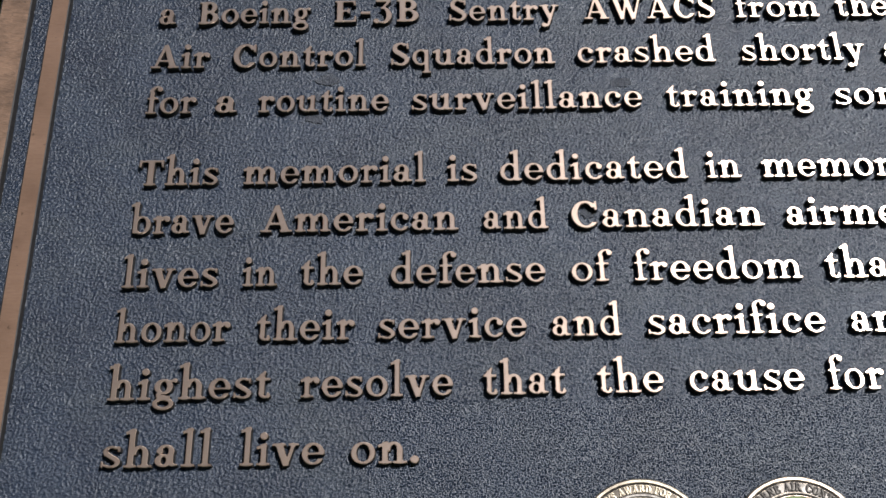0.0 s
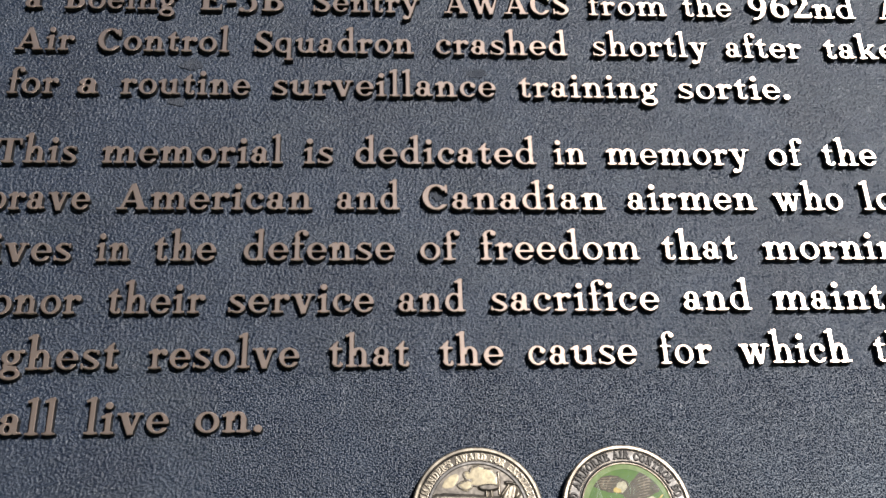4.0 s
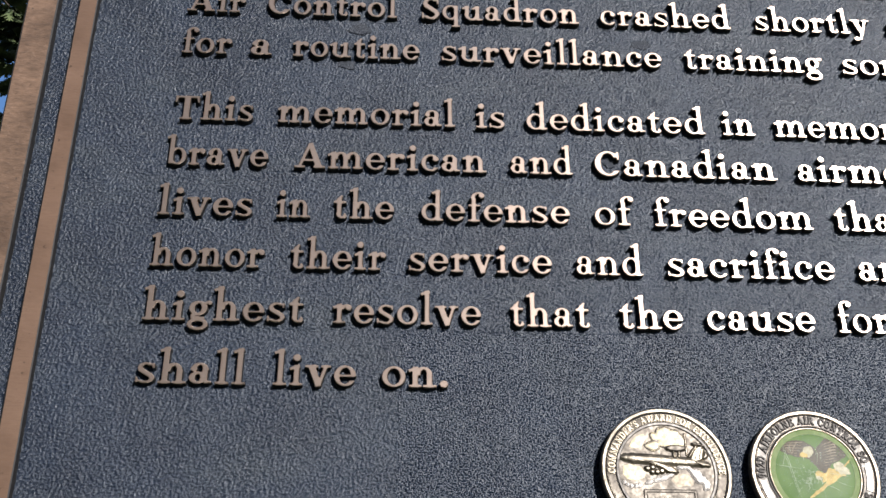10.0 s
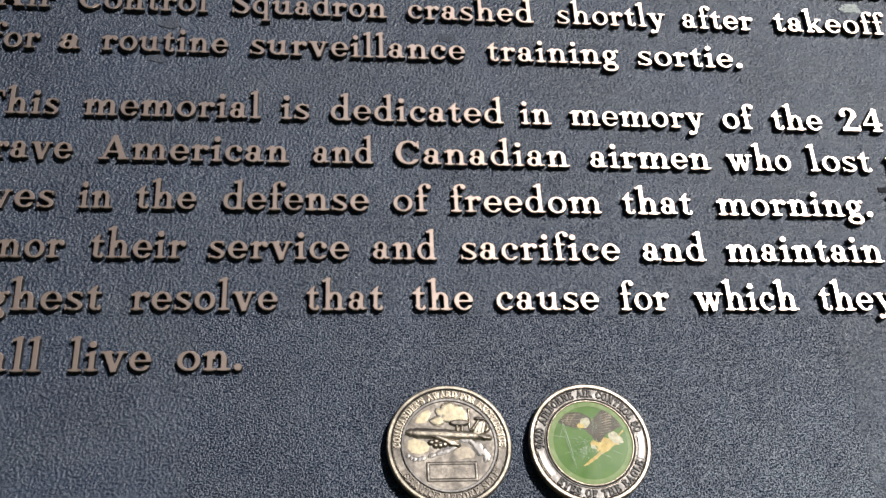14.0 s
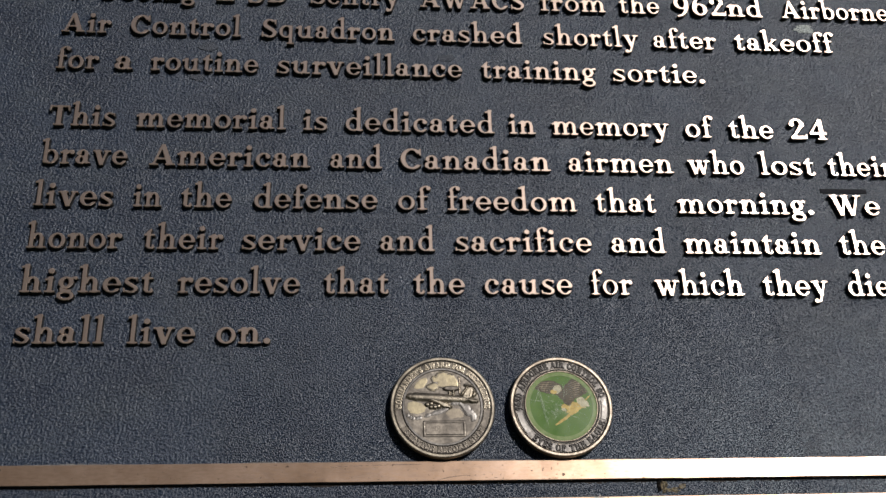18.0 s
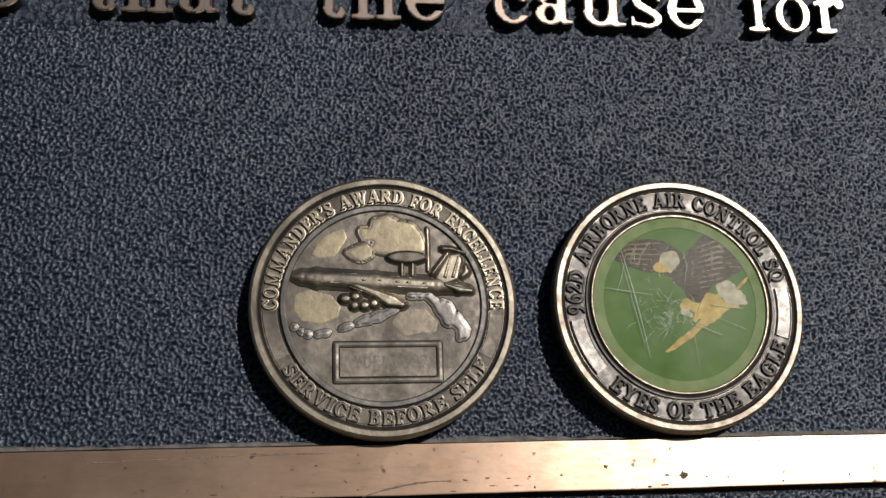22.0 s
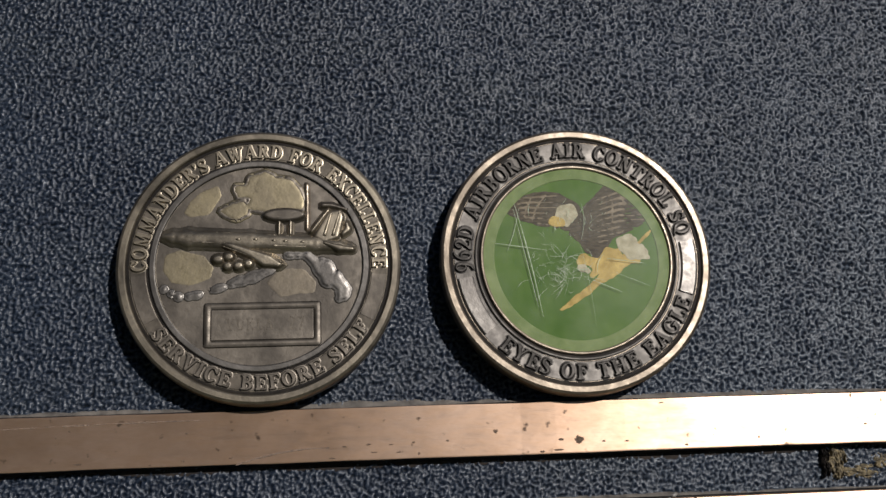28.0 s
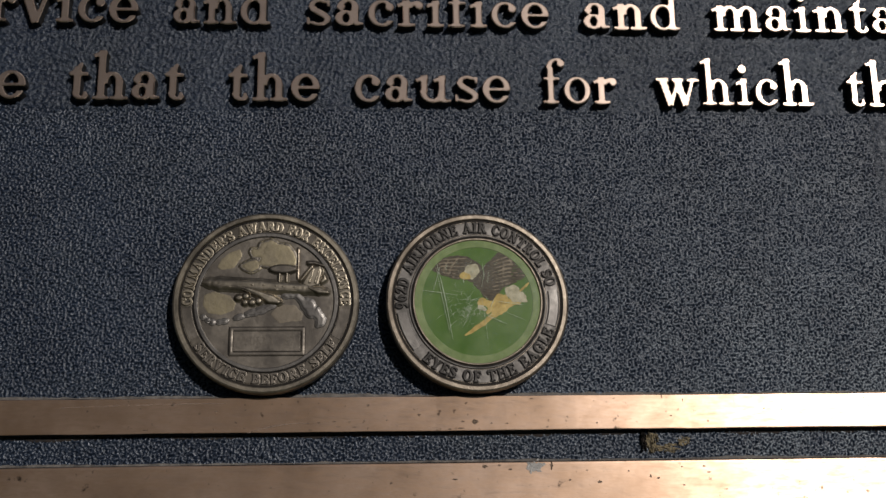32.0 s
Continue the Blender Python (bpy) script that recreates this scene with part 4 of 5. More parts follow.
crack("fine dark crack across the bead", 0.06, 2.2, (-19.2, -124.8, 0.10), (-16.5, -124.0, 0.20), (-13.2, -123.3, 0.30), (-10.5, -122.9, 0.26), (-8.1, -122.7, 0.18), (-5.1, -122.7, 0.14))
crack("fine dark crack along the bead", 0.30, 7.7, (-62.0, -118.6, 0.16), (-47.7, -118.2, 0.22), (-37.9, -118.0, 0.26), (-31.0, -117.9, 0.24), (-24.6, -117.9, 0.10))
SMUDGE = flat_stain("grey_smudge", (0.26, 0.245, 0.23), (0.52, 0.48, 0.44), 0.6, 1900, 0.2)
patch("smudge", 47.9, -133.3, 0.0006, 1.9, 1.3, SMUDGE, plaque, "grey smudge on the rim", 41.0, 0.07, 0.6, thick=0.00004)


# ---- coins ----
def coin_metal(name, light, dark, rough=(0.32, 0.5), scale=650):
    """Antiqued plating: bright where it is handled, dark in the hollows."""
    n = Nodes(name)
    v, broad = n.noise(scale, 5, 0.65), n.noise(140, 4, 0.6)
    body = n.mix(n.grey(broad, [(0.38, 0.0), (0.62, 1.0)]), light, dark)
    body = n.mix(n.grey(v, [(0.42, 0.0), (0.70, 0.8)]), body, dark)
    return n.finish(body, n.grey(v, [(0.3, rough[0]), (0.7, rough[1])]), 0.85, n.bump(v, 0.00008, 0.6))


COIN_BRASS = coin_metal("antique_brass", (0.250, 0.211, 0.157), (0.098, 0.083, 0.064))
COIN_DARK = coin_metal("antique_dark", (0.140, 0.119, 0.096), (0.060, 0.051, 0.042), (0.4, 0.6))
COIN_GOLD = coin_metal("worn_gold_field", (0.205, 0.170, 0.105), (0.135, 0.112, 0.076), (0.38, 0.55))
COIN_BROWN = coin_metal("brown_worn_field", (0.165, 0.136, 0.098), (0.105, 0.087, 0.066), (0.4, 0.58))
COIN_PEWTER = coin_metal("antique_pewter", (0.125, 0.112, 0.100), (0.060, 0.054, 0.048), (0.40, 0.58))
COIN_BLACK = coin_metal("blackened_metal", (0.045, 0.040, 0.036), (0.020, 0.018, 0.016), (0.4, 0.6))
COIN_RIM = coin_metal("worn_copper_rim", (0.268, 0.218, 0.165), (0.117, 0.094, 0.071))
COIN_PANEL = coin_metal("rubbed_pewter", (0.155, 0.140, 0.124), (0.085, 0.076, 0.068))
COIN_LETTER = coin_metal("worn_brass_letters", (0.255, 0.215, 0.160), (0.115, 0.096, 0.072))
COIN_HOLLOW = coin_metal("dark_hollow", (0.112, 0.094, 0.074), (0.046, 0.039, 0.031), (0.45, 0.62))
# Black patina of the recesses, painted crease shade included.
COIN_PATINA_SHADE = coin_metal("patina_and_crease_shade", (0.022, 0.018, 0.014), (0.012, 0.010, 0.009), (0.6, 0.75))


def turned(profile, segments=144):
    """A body of revolution from (radius, height) pairs, from the centre of the face to the centre of the back."""
    bm = bmesh.new()
    loops = []
    for r, z in profile:
        if r == 0:
            loops.append([bm.verts.new((0, 0, z))])
        else:
            loops.append([bm.verts.new((r * math.cos(2 * math.pi * k / segments), r * math.sin(2 * math.pi * k / segments), z)) for k in range(segments)])
    for a, b in zip(loops, loops[1:]):
        for k in range(segments):
            m = (k + 1) % segments
            if len(a) == 1:
                bm.faces.new((a[0], b[k], b[m]))
            elif len(b) == 1:
                bm.faces.new((a[m], a[k], b[0]))
            else:
                bm.faces.new((a[k], b[k], b[m], a[m]))
    return bm


def band(r0, r1, z0, z1, soft=0.00018, start=0.0, end=360.0, segments=144):
    """A raised ring, or a piece of one between two angles, with rounded shoulders."""
    bm = bmesh.new()
    s = soft
    section = [(r0, z0), (r0, z1 - s), (r0 + 0.3 * s, z1 - 0.3 * s), (r0 + s, z1), (r1 - s, z1), (r1 - 0.3 * s, z1 - 0.3 * s), (r1, z1 - s), (r1, z0)]
    whole = end - start >= 360
    steps = segments if whole else max(6, int((end - start) / 3))
    loops = []
    for k in range(steps if whole else steps + 1):
        a = radians(start + (end - start) * k / steps)
        loops.append([bm.verts.new((r * math.cos(a), r * math.sin(a), z)) for r, z in section])
    for k in range(steps):
        a, b = loops[k], loops[(k + 1) % len(loops)]
        for m in range(len(section) - 1):
            bm.faces.new((a[m], a[m + 1], b[m + 1], b[m]))
    if not whole:
        bm.faces.new(loops[0])
        bm.faces.new(loops[-1][::-1])
    return bm


def ring_text(text, coin, radius, cap, start, end, z, height, material, store, below=False):
    """Raised capitals along a circle, from the angle start to the angle end, in degrees."""
    xheight, gap, space = cap / CAP, 0.16, 0.72
    widths = [space if c == " " else GLYPHS[c][0] for c in text]
    total = sum(widths) + gap * (len(text) - 1)
    at = 0.0
    # The flared foot of each letter carries patina and painted crease shade.
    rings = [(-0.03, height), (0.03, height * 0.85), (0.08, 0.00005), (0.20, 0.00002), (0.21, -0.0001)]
    for c, w in zip(text, widths):
        angle = start + (end - start) * (at + w / 2) / total
        at += w + gap
        if c == " ":
            continue
        data = cast_letter(c, xheight, rings, material, store, COIN_PATINA_SHADE)
        stretch = abs(radians(end - start)) * radius / (total * xheight)
        spin = angle + 90 if below else angle - 90
        base = -(radius + cap / 2) if below else radius - cap / 2
        part("letter", data, material, coin, place=pose(0, 0, z, 0, 0, spin) @ Matrix.Translation((-w / 2 * xheight * stretch, base, 0)) @ Matrix.Diagonal((stretch, 1, 1, 1)))


def relief(name, draw, material, coin, z, height, label="", step=0.012, soft=0.05, span=0.78, halo=0.020):
    """A domed relief on a coin's field; draw works in coin radii."""
    f = Field(-span, span, -span, span, step)
    draw(f)
    # The halo round a relief is patina widened by painted crease shade.
    data = outline_mesh(f, COIN_R, [(0.0, height * 0.45), (0.010, 0.00005 if halo else -0.00004)] + ([(halo, 0.00002)] if halo else []) + ([(0.002 + halo, -0.00015)] if halo else []), name, material, lambda depth: height * 0.55 * min(1.0, depth / soft) ** 0.6, COIN_PATINA_SHADE if halo else material)
    return part(name, data, material, coin, label, Matrix.Translation((0, 0, z)))


COIN_R, COIN_T = 22.15 * MM, 3.2 * MM


def coin_place(x, lean=3.0, spin=0.0, r=COIN_R):
    """A coin on its edge on the lower bead, its top leaning on the plaque."""
    foot_y = BEAD_IN[2] + 0.00012
    return PLAQUE @ Matrix.Translation((x * MM, foot_y, GROUND_Z + 0.00025 + 2 * r * math.sin(radians(lean)))) @ pose(0, 0, 0, -lean) @ Matrix.Translation((0, r, COIN_T / 2 - 0.00003)) @ pose(0, 0, 0, 0, 0, spin)


def coin_body(r, t, inner):
    """Milled edge, raised rim, sunk legend and field."""
    h = t / 2
    return turned([(0, h - 0.00055), (inner, h - 0.00055), (inner + 0.0002, h - 0.00045), (0.925 * r, h - 0.00045), (0.932 * r, h - 0.00012), (0.94 * r, h), (0.975 * r, h), (0.992 * r, h - 0.00022), (r, h - 0.0006),
                   (r, -h + 0.0006), (0.992 * r, -h + 0.0002), (0.97 * r, -h), (0, -h)])


# The aircraft coin.
brass_coin = new("challenge_coin")
brass_coin.matrix_world = coin_place(-15.5)
tagged(brass_coin, "antique brass commemorative coin with an aircraft, standing on the bead", "coin", "coins on the plaque")
H = COIN_T / 2
part("body", coin_body(COIN_R, COIN_T, 0.72 * COIN_R), COIN_BRASS, brass_coin, "worn antique brass body", smooth=False)
part("legend_ground", band(0.788 * COIN_R, 0.904 * COIN_R, H - 0.0006, H - 0.0004), COIN_HOLLOW, brass_coin, "dark sunk ground of the legend")
for r0, r1 in ((0.768, 0.788), (0.904, 0.926)):
    part("dark_groove", band(r0 * COIN_R, r1 * COIN_R, H - 0.0006, H - 0.00042, 0.00005), COIN_PATINA_SHADE, brass_coin, "black groove")
part("inner_ring", band(0.725 * COIN_R, 0.770 * COIN_R, H - 0.0006, H - 0.00005, 0.00019), COIN_PEWTER, brass_coin, "raised inner ring")
part("field", turned([(0, H - 0.00050), (0.722 * COIN_R, H - 0.00050), (0.722 * COIN_R, H - 0.0008), (0, H - 0.0008)]), COIN_DARK, brass_coin, "sunk field")
coin_letters, shaded_lower_letters = {}, {}
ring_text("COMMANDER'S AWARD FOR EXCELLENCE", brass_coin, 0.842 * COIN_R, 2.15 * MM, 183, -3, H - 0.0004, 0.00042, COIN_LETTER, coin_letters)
# Lower legend takes a darker metal: its shading is put into the colour.
ring_text("SERVICE BEFORE SELF", brass_coin, 0.845 * COIN_R, 2.15 * MM, 213, 329, H - 0.0004, 0.00042, COIN_DARK, shaded_lower_letters, True)
for start, end in ((185, 208), (-28, -6)):
    part("side_panel", band(0.790 * COIN_R, 0.900 * COIN_R, H - 0.0006, H - 0.00030, 0.00012, start, end), COIN_DARK, brass_coin, "smooth blank panel")
FIELD_Z = H - 0.0005


def ragged(f, amount=0.05, seed=1.0):
    """Roughens an outline with two scales of noise."""
    for j in range(f.ny):
        for i in range(f.nx):
            if abs(f.d[j, i]) < 4 * amount:
                p = (f.x[j, i] * 9 + seed, f.y[j, i] * 9, seed)
                f.d[j, i] += amount * (noise.noise(p) + 0.5 * noise.noise((p[0] * 2.7, p[1] * 2.7, seed)))
    return f


def draw_land(f):
    """The upper land: a broad lobed block with a straight right edge, and a smaller lobe at its foot."""
    f.shape([(-0.19, 0.59), (-0.11, 0.60), (-0.06, 0.66), (0.04, 0.69), (0.11, 0.65), (0.21, 0.63), (0.30, 0.57), (0.315, 0.40), (0.15, 0.385), (0.0, 0.39), (-0.09, 0.43), (-0.075, 0.495), (-0.16, 0.495)], 0.004)
    f.shape([(-0.285, 0.40), (-0.205, 0.445), (-0.11, 0.475), (-0.09, 0.43), (-0.11, 0.365), (-0.17, 0.315), (-0.215, 0.35)], 0.004, 0.02)
    ragged(f, 0.024, 4.0)


def draw_border(f):
    """The ruled border down from the land's right edge."""
    f.path(((0.335, 0.60, 0.024), (0.338, 0.45, 0.024), (0.335, 0.25, 0.020)))


def draw_chain(f):
    """The chain of islands that runs to the lower left."""
    f.path(((0.10, -0.03, 0.020), (0.02, -0.07, 0.035), (-0.05, -0.10, 0.050), (-0.12, -0.12, 0.040), (-0.20, -0.145, 0.024)))
    f.path(((-0.24, -0.155, 0.030), (-0.31, -0.175, 0.036), (-0.35, -0.195, 0.022)))
    f.path(((-0.39, -0.20, 0.026), (-0.45, -0.215, 0.036), (-0.50, -0.225, 0.024)))
    f.dot(-0.56, -0.225, 0.022)
    f.dot(-0.61, -0.205, 0.018)
    f.dot(-0.66, -0.17, 0.018)
    ragged(f, 0.022, 2.0)


def draw_coast(f):
    """The coast that runs to the lower right."""
    f.path(((0.18, 0.065, 0.030), (0.33, 0.055, 0.034), (0.40, -0.01, 0.036), (0.44, -0.06, 0.05)))
    f.shape([(0.42, 0.035), (0.49, 0.025), (0.53, -0.07), (0.61, -0.13), (0.64, -0.19), (0.61, -0.27), (0.55, -0.26), (0.54, -0.20), (0.455, -0.14), (0.42, -0.07)], 0.004)
    ragged(f, 0.028, 6.0)


def lip(draw, w=0.020):
    """The raised line along the outline of a drawn shape."""
    def traced(f):
        draw(f)
        f.d = np.abs(f.d + 0.2 * w) - w / 2
    return traced


relief("upper_land", draw_land, COIN_GOLD, brass_coin, FIELD_Z, 0.00012, "golden land shape", soft=0.02, halo=0.024)
relief("land_outline", lip(draw_land, 0.014), COIN_DARK, brass_coin, FIELD_Z, 0.00017, "raised line round the land", soft=0.01, halo=0.012)
relief("border_line", draw_border, COIN_RIM, brass_coin, FIELD_Z, 0.00040, "bright raised ruled border", soft=0.01, halo=0.012)
relief("island_chain", draw_chain, COIN_PANEL, brass_coin, FIELD_Z, 0.00010, "raised chain of islands", soft=0.008, halo=0.020)
relief("coast", draw_coast, COIN_PANEL, brass_coin, FIELD_Z, 0.00012, "raised coast", soft=0.008, halo=0.022)


def cloud(label, material, *knots):
    relief("gold_patch", lambda f: ragged(f.shape(list(knots), 0.015), 0.012, 3.0), material, brass_coin, FIELD_Z, 0.000015, label, soft=0.03, halo=0.0)


cloud("worn golden patch of the field", COIN_GOLD, (-0.52, 0.39), (-0.475, 0.47), (-0.40, 0.53), (-0.31, 0.57), (-0.29, 0.52), (-0.33, 0.445), (-0.38, 0.39), (-0.49, 0.37))
cloud("worn golden patch of the field", COIN_GOLD, (-0.65, 0.06), (-0.55, 0.095), (-0.40, 0.05), (-0.345, -0.02), (-0.36, -0.08), (-0.475, -0.135), (-0.605, -0.11), (-0.655, -0.035))
cloud("worn brownish patch of the field", COIN_BROWN, (0.06, -0.14), (0.14, -0.06), (0.30, -0.05), (0.38, -0.14), (0.36, -0.20), (0.15, -0.22))
aircraft = relief("aircraft", lambda f: f.path(((-0.69, 0.212, 0.024), (-0.61, 0.206, 0.075), (-0.50, 0.197, 0.115), (-0.07, 0.170, 0.118), (0.40, 0.143, 0.098), (0.56, 0.122, 0.066), (0.645, 0.108, 0.030)), 0.02),
                  COIN_BRASS, brass_coin, FIELD_Z, 0.00066, "raised jet aircraft with a round dome", soft=0.035, halo=0.030)


def aircraft_part(name, draw, height, label="", material=COIN_BRASS, halo=0.014):
    return relief(name, draw, material, aircraft, 0, height, label, step=0.010, soft=0.012, halo=halo * 1.3)


aircraft_part("tail_fin", lambda f: f.shape([(0.37, 0.19), (0.485, 0.385), (0.58, 0.395), (0.60, 0.34), (0.56, 0.18), (0.45, 0.14)], 0.0), 0.00052, halo=0.020)
aircraft_part("fin_edge", lambda f: f.bar(0.355, 0.215, 0.495, 0.40, 0.030, 0.024, 0.0), 0.00074, "bright leading edge", COIN_LETTER)
for x in (0.455, 0.515):
    aircraft_part("fin_rib", lambda f: f.bar(x, 0.19, x + 0.055, 0.375, 0.034, 0.022, 0.0), 0.00080, "bright rib", COIN_LETTER)
aircraft_part("tailplane", lambda f: f.path(((0.43, 0.425, 0.036), (0.51, 0.425, 0.030), (0.62, 0.392, 0.026))), 0.00078, "", COIN_DARK)
aircraft_part("tailplane", lambda f: f.path(((0.44, 0.150, 0.034), (0.56, 0.105, 0.056), (0.655, 0.095, 0.040))), 0.00082)
aircraft_part("tailplane", lambda f: f.path(((0.575, 0.20, 0.036), (0.625, 0.245, 0.05), (0.615, 0.29, 0.03))), 0.00066)
aircraft_part("radar_dome", lambda f: f.join(f.oval(0.172, 0.358, 0.152, 0.050), 0.01), 0.00074, "flat round radar dome", COIN_DARK)
for a, b in (((0.03, 0.362, 0.010), (0.31, 0.376, 0.012)), ((0.07, 0.335, 0.010), (0.18, 0.352, 0.012)), ((0.18, 0.388, 0.010), (0.24, 0.345, 0.010))):
    aircraft_part("dome_ridge", lambda f: f.path((a, ((a[0] + b[0]) / 2, (a[1] + b[1]) / 2 - 0.004, 0.018), b)), 0.00090, "bright ridge", COIN_LETTER, 0.008)
for x in (0.135, 0.215):
    aircraft_part("strut", lambda f: f.bar(x, 0.20, x + 0.002, 0.32, 0.026), 0.00060)
aircraft_part("cheat_line", lambda f: f.path(((-0.60, 0.185, 0.016), (-0.40, 0.162, 0.026), (-0.24, 0.150, 0.020))), 0.00074, "bright lower edge of the body", COIN_LETTER, 0.010)
aircraft_part("cheat_line", lambda f: f.path(((-0.13, 0.150, 0.016), (0.10, 0.130, 0.024), (0.42, 0.112, 0.014))), 0.00074, "bright lower edge of the body", COIN_LETTER, 0.010)
aircraft_part("roof_line", lambda f: f.path(((-0.56, 0.242, 0.010), (-0.30, 0.234, 0.014), (0.10, 0.208, 0.012), (0.38, 0.182, 0.008))), 0.00062, "bright upper edge of the body", COIN_LETTER, 0.008)
for k in range(8):
    x = -0.53 + 0.030 * k
    aircraft_part("cabin_window", lambda f: f.dot(x, 0.212 - 0.0015 * k, 0.009), 0.00084, "", COIN_BLACK, 0.006)
for x, y in ((-0.15, 0.178), (-0.03, 0.176), (0.10, 0.165), (0.18, 0.160), (0.30, 0.152)):
    aircraft_part("hull_fitting", lambda f: f.join(f.oval(x, y, 0.026, 0.014), 0.0), 0.00086, "bright fitting", COIN_LETTER, 0.010)
aircraft_part("wing", lambda f: f.shape([(-0.30, 0.155), (-0.205, 0.160), (0.08, 0.060), (0.172, -0.010), (0.135, -0.034), (0.02, -0.022), (-0.075, 0.045), (-0.22, 0.112)], 0.0), 0.00078, halo=0.020)
for a, b in (((-0.27, 0.135, 0.012), (0.13, -0.020, 0.018)), ((-0.16, 0.130, 0.010), (0.15, 0.010, 0.014)), ((-0.02, 0.085, 0.008), (0.02, 0.000, 0.010)), ((0.06, 0.050, 0.008), (0.08, -0.015, 0.010))):
    aircraft_part("wing_seam", lambda f: f.path((a, b)), 0.00096, "bright seam", COIN_LETTER, 0.008)
for x, y, r in ((-0.290, 0.036, 0.044), (-0.215, 0.052, 0.040), (-0.222, -0.014, 0.036), (-0.148, -0.014, 0.040), (-0.078, 0.000, 0.038)):
    aircraft_part("engine", lambda f: f.join(f.oval(x, y, r, 0.034), 0.01), 0.00090)


def draw_frame(f):
    f.join(np.maximum(np.abs(f.x - 0.02) - 0.398, np.abs(f.y + 0.435) - 0.150), 0.0)
    f.cut(np.maximum(np.abs(f.x - 0.02) - 0.362, np.abs(f.y + 0.435) - 0.116))


def tablet(half_x, half_y, top, bevel=0.0):
    return box((0.02 - half_x) * COIN_R, (0.02 + half_x) * COIN_R, (-0.435 - half_y) * COIN_R, (-0.435 + half_y) * COIN_R, FIELD_Z - 0.0002, FIELD_Z + top, bevel)


relief("name_frame", draw_frame, COIN_DARK, brass_coin, FIELD_Z, 0.00018, "raised oblong frame", soft=0.016, halo=0.006)
part("name_groove", tablet(0.362, 0.116, 0.00006), COIN_PATINA_SHADE, brass_coin, "black groove round the tablet")
part("name_ground", tablet(0.353, 0.107, 0.00020, 0.00006), COIN_DARK, brass_coin, "smooth engraved tablet")
call_letters = {}
for word, x0, x1 in (("YUKLA", -0.235, 0.10), ("27", 0.195, 0.31)):
    places, stretch = set_word(word, x0 * COIN_R, x1 * COIN_R, 1.25 * MM)
    for c, x in places:
        part("engraved_letter", cast_letter(c, 1.25 * MM, [(-0.045, 0.00002), (-0.02, -0.00003)], COIN_HOLLOW, call_letters), COIN_HOLLOW, brass_coin, place=Matrix.Translation((x, -0.475 * COIN_R, FIELD_Z + 0.00020)) @ Matrix.Diagonal((stretch, 1, 1, 1)))

# The enamelled coin.
green_coin = new("challenge_coin")
green_coin.matrix_world = coin_place(35.1, 3.0, 0.0, 22.15 * MM)
tagged(green_coin, "pewter commemorative coin with a scratched green enamel centre", "coin", "coins on the plaque")
R2 = 22.15 * MM
part("body", coin_body(R2, COIN_T, 0.72 * R2), COIN_RIM, green_coin, "worn copper-toned rim and edge", smooth=False)
part("legend_ground", band(0.754 * R2, 0.904 * R2, H - 0.0006, H - 0.0004), COIN_PEWTER, green_coin, "grey sunk ground of the legend")
part("inner_ring", band(0.688 * R2, 0.712 * R2, H - 0.0006, H + 0.00004, 0.0002), COIN_RIM, green_coin, "bright raised inner ring")
part("dark_groove", band(0.710 * R2, 0.732 * R2, H - 0.0006, H - 0.0004, 0.00005), COIN_PATINA_SHADE, green_coin, "black groove")
part("outer_ring", band(0.730 * R2, 0.752 * R2, H - 0.0006, H - 0.00008, 0.0002), COIN_PEWTER, green_coin, "raised grey ring")
part("dark_groove", band(0.904 * R2, 0.927 * R2, H - 0.0006, H - 0.00038, 0.00005), COIN_PATINA_SHADE, green_coin, "black groove")
dark_letters = {}
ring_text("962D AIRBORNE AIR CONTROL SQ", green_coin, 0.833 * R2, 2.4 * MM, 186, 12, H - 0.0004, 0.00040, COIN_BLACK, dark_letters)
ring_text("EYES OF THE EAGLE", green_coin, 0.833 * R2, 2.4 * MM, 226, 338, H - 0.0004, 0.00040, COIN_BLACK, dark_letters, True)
part("side_panel", band(0.775 * R2, 0.895 * R2, H - 0.0006, H - 0.0001, 0.0003, 189, 218), COIN_PANEL, green_coin, "smooth raised panel")
part("side_panel", band(0.775 * R2, 0.895 * R2, H - 0.0006, H - 0.0001, 0.0003, -19, 8), COIN_PANEL, green_coin, "smooth raised panel")


def enamel(name, colour, second, scale=220, stretch=(1, 1, 1)):
    n = Nodes(name)
    v = n.noise(scale, 4, 0.6, stretch)
    return n.finish(n.ramp(v, [(0.3, colour), (0.72, second)]), 0.65, 0.0, n.bump(n.noise(1500, 3), 0.00002, 0.4), 0.05)


GREEN = enamel("green_enamel", (0.050, 0.098, 0.019), (0.080, 0.132, 0.032))
FEATHER = enamel("dark_brown_print", (0.026, 0.019, 0.015), (0.095, 0.072, 0.056), 900, (1, 3, 1))
WHITE = enamel("cream_print", (0.22, 0.185, 0.125), (0.47, 0.41, 0.33), 500)
YELLOW = enamel("yellow_print", (0.24, 0.155, 0.045), (0.50, 0.35, 0.13), 420)
part("enamel_disc", turned([(0, H - 0.00042), (0.692 * R2, H - 0.00042), (0.692 * R2, H - 0.0008), (0, H - 0.0008)]), GREEN, green_coin, "green enamel disc")


def print_patch(name, draw, material, label, lift, wild=0.022):
    f = Field(-0.72, 0.72, -0.72, 0.72, 0.010)
    draw(f)
    ragged(f, wild, 7.0)
    f.d = np.maximum(f.d, np.hypot(f.x, f.y) - 0.66)
    data = outline_mesh(f, R2, [(0.0, 0.00002), (0.004, -0.00003)], name, material)
    return part(name, data, material, green_coin, label, Matrix.Translation((0, 0, H - 0.00042 + lift)))


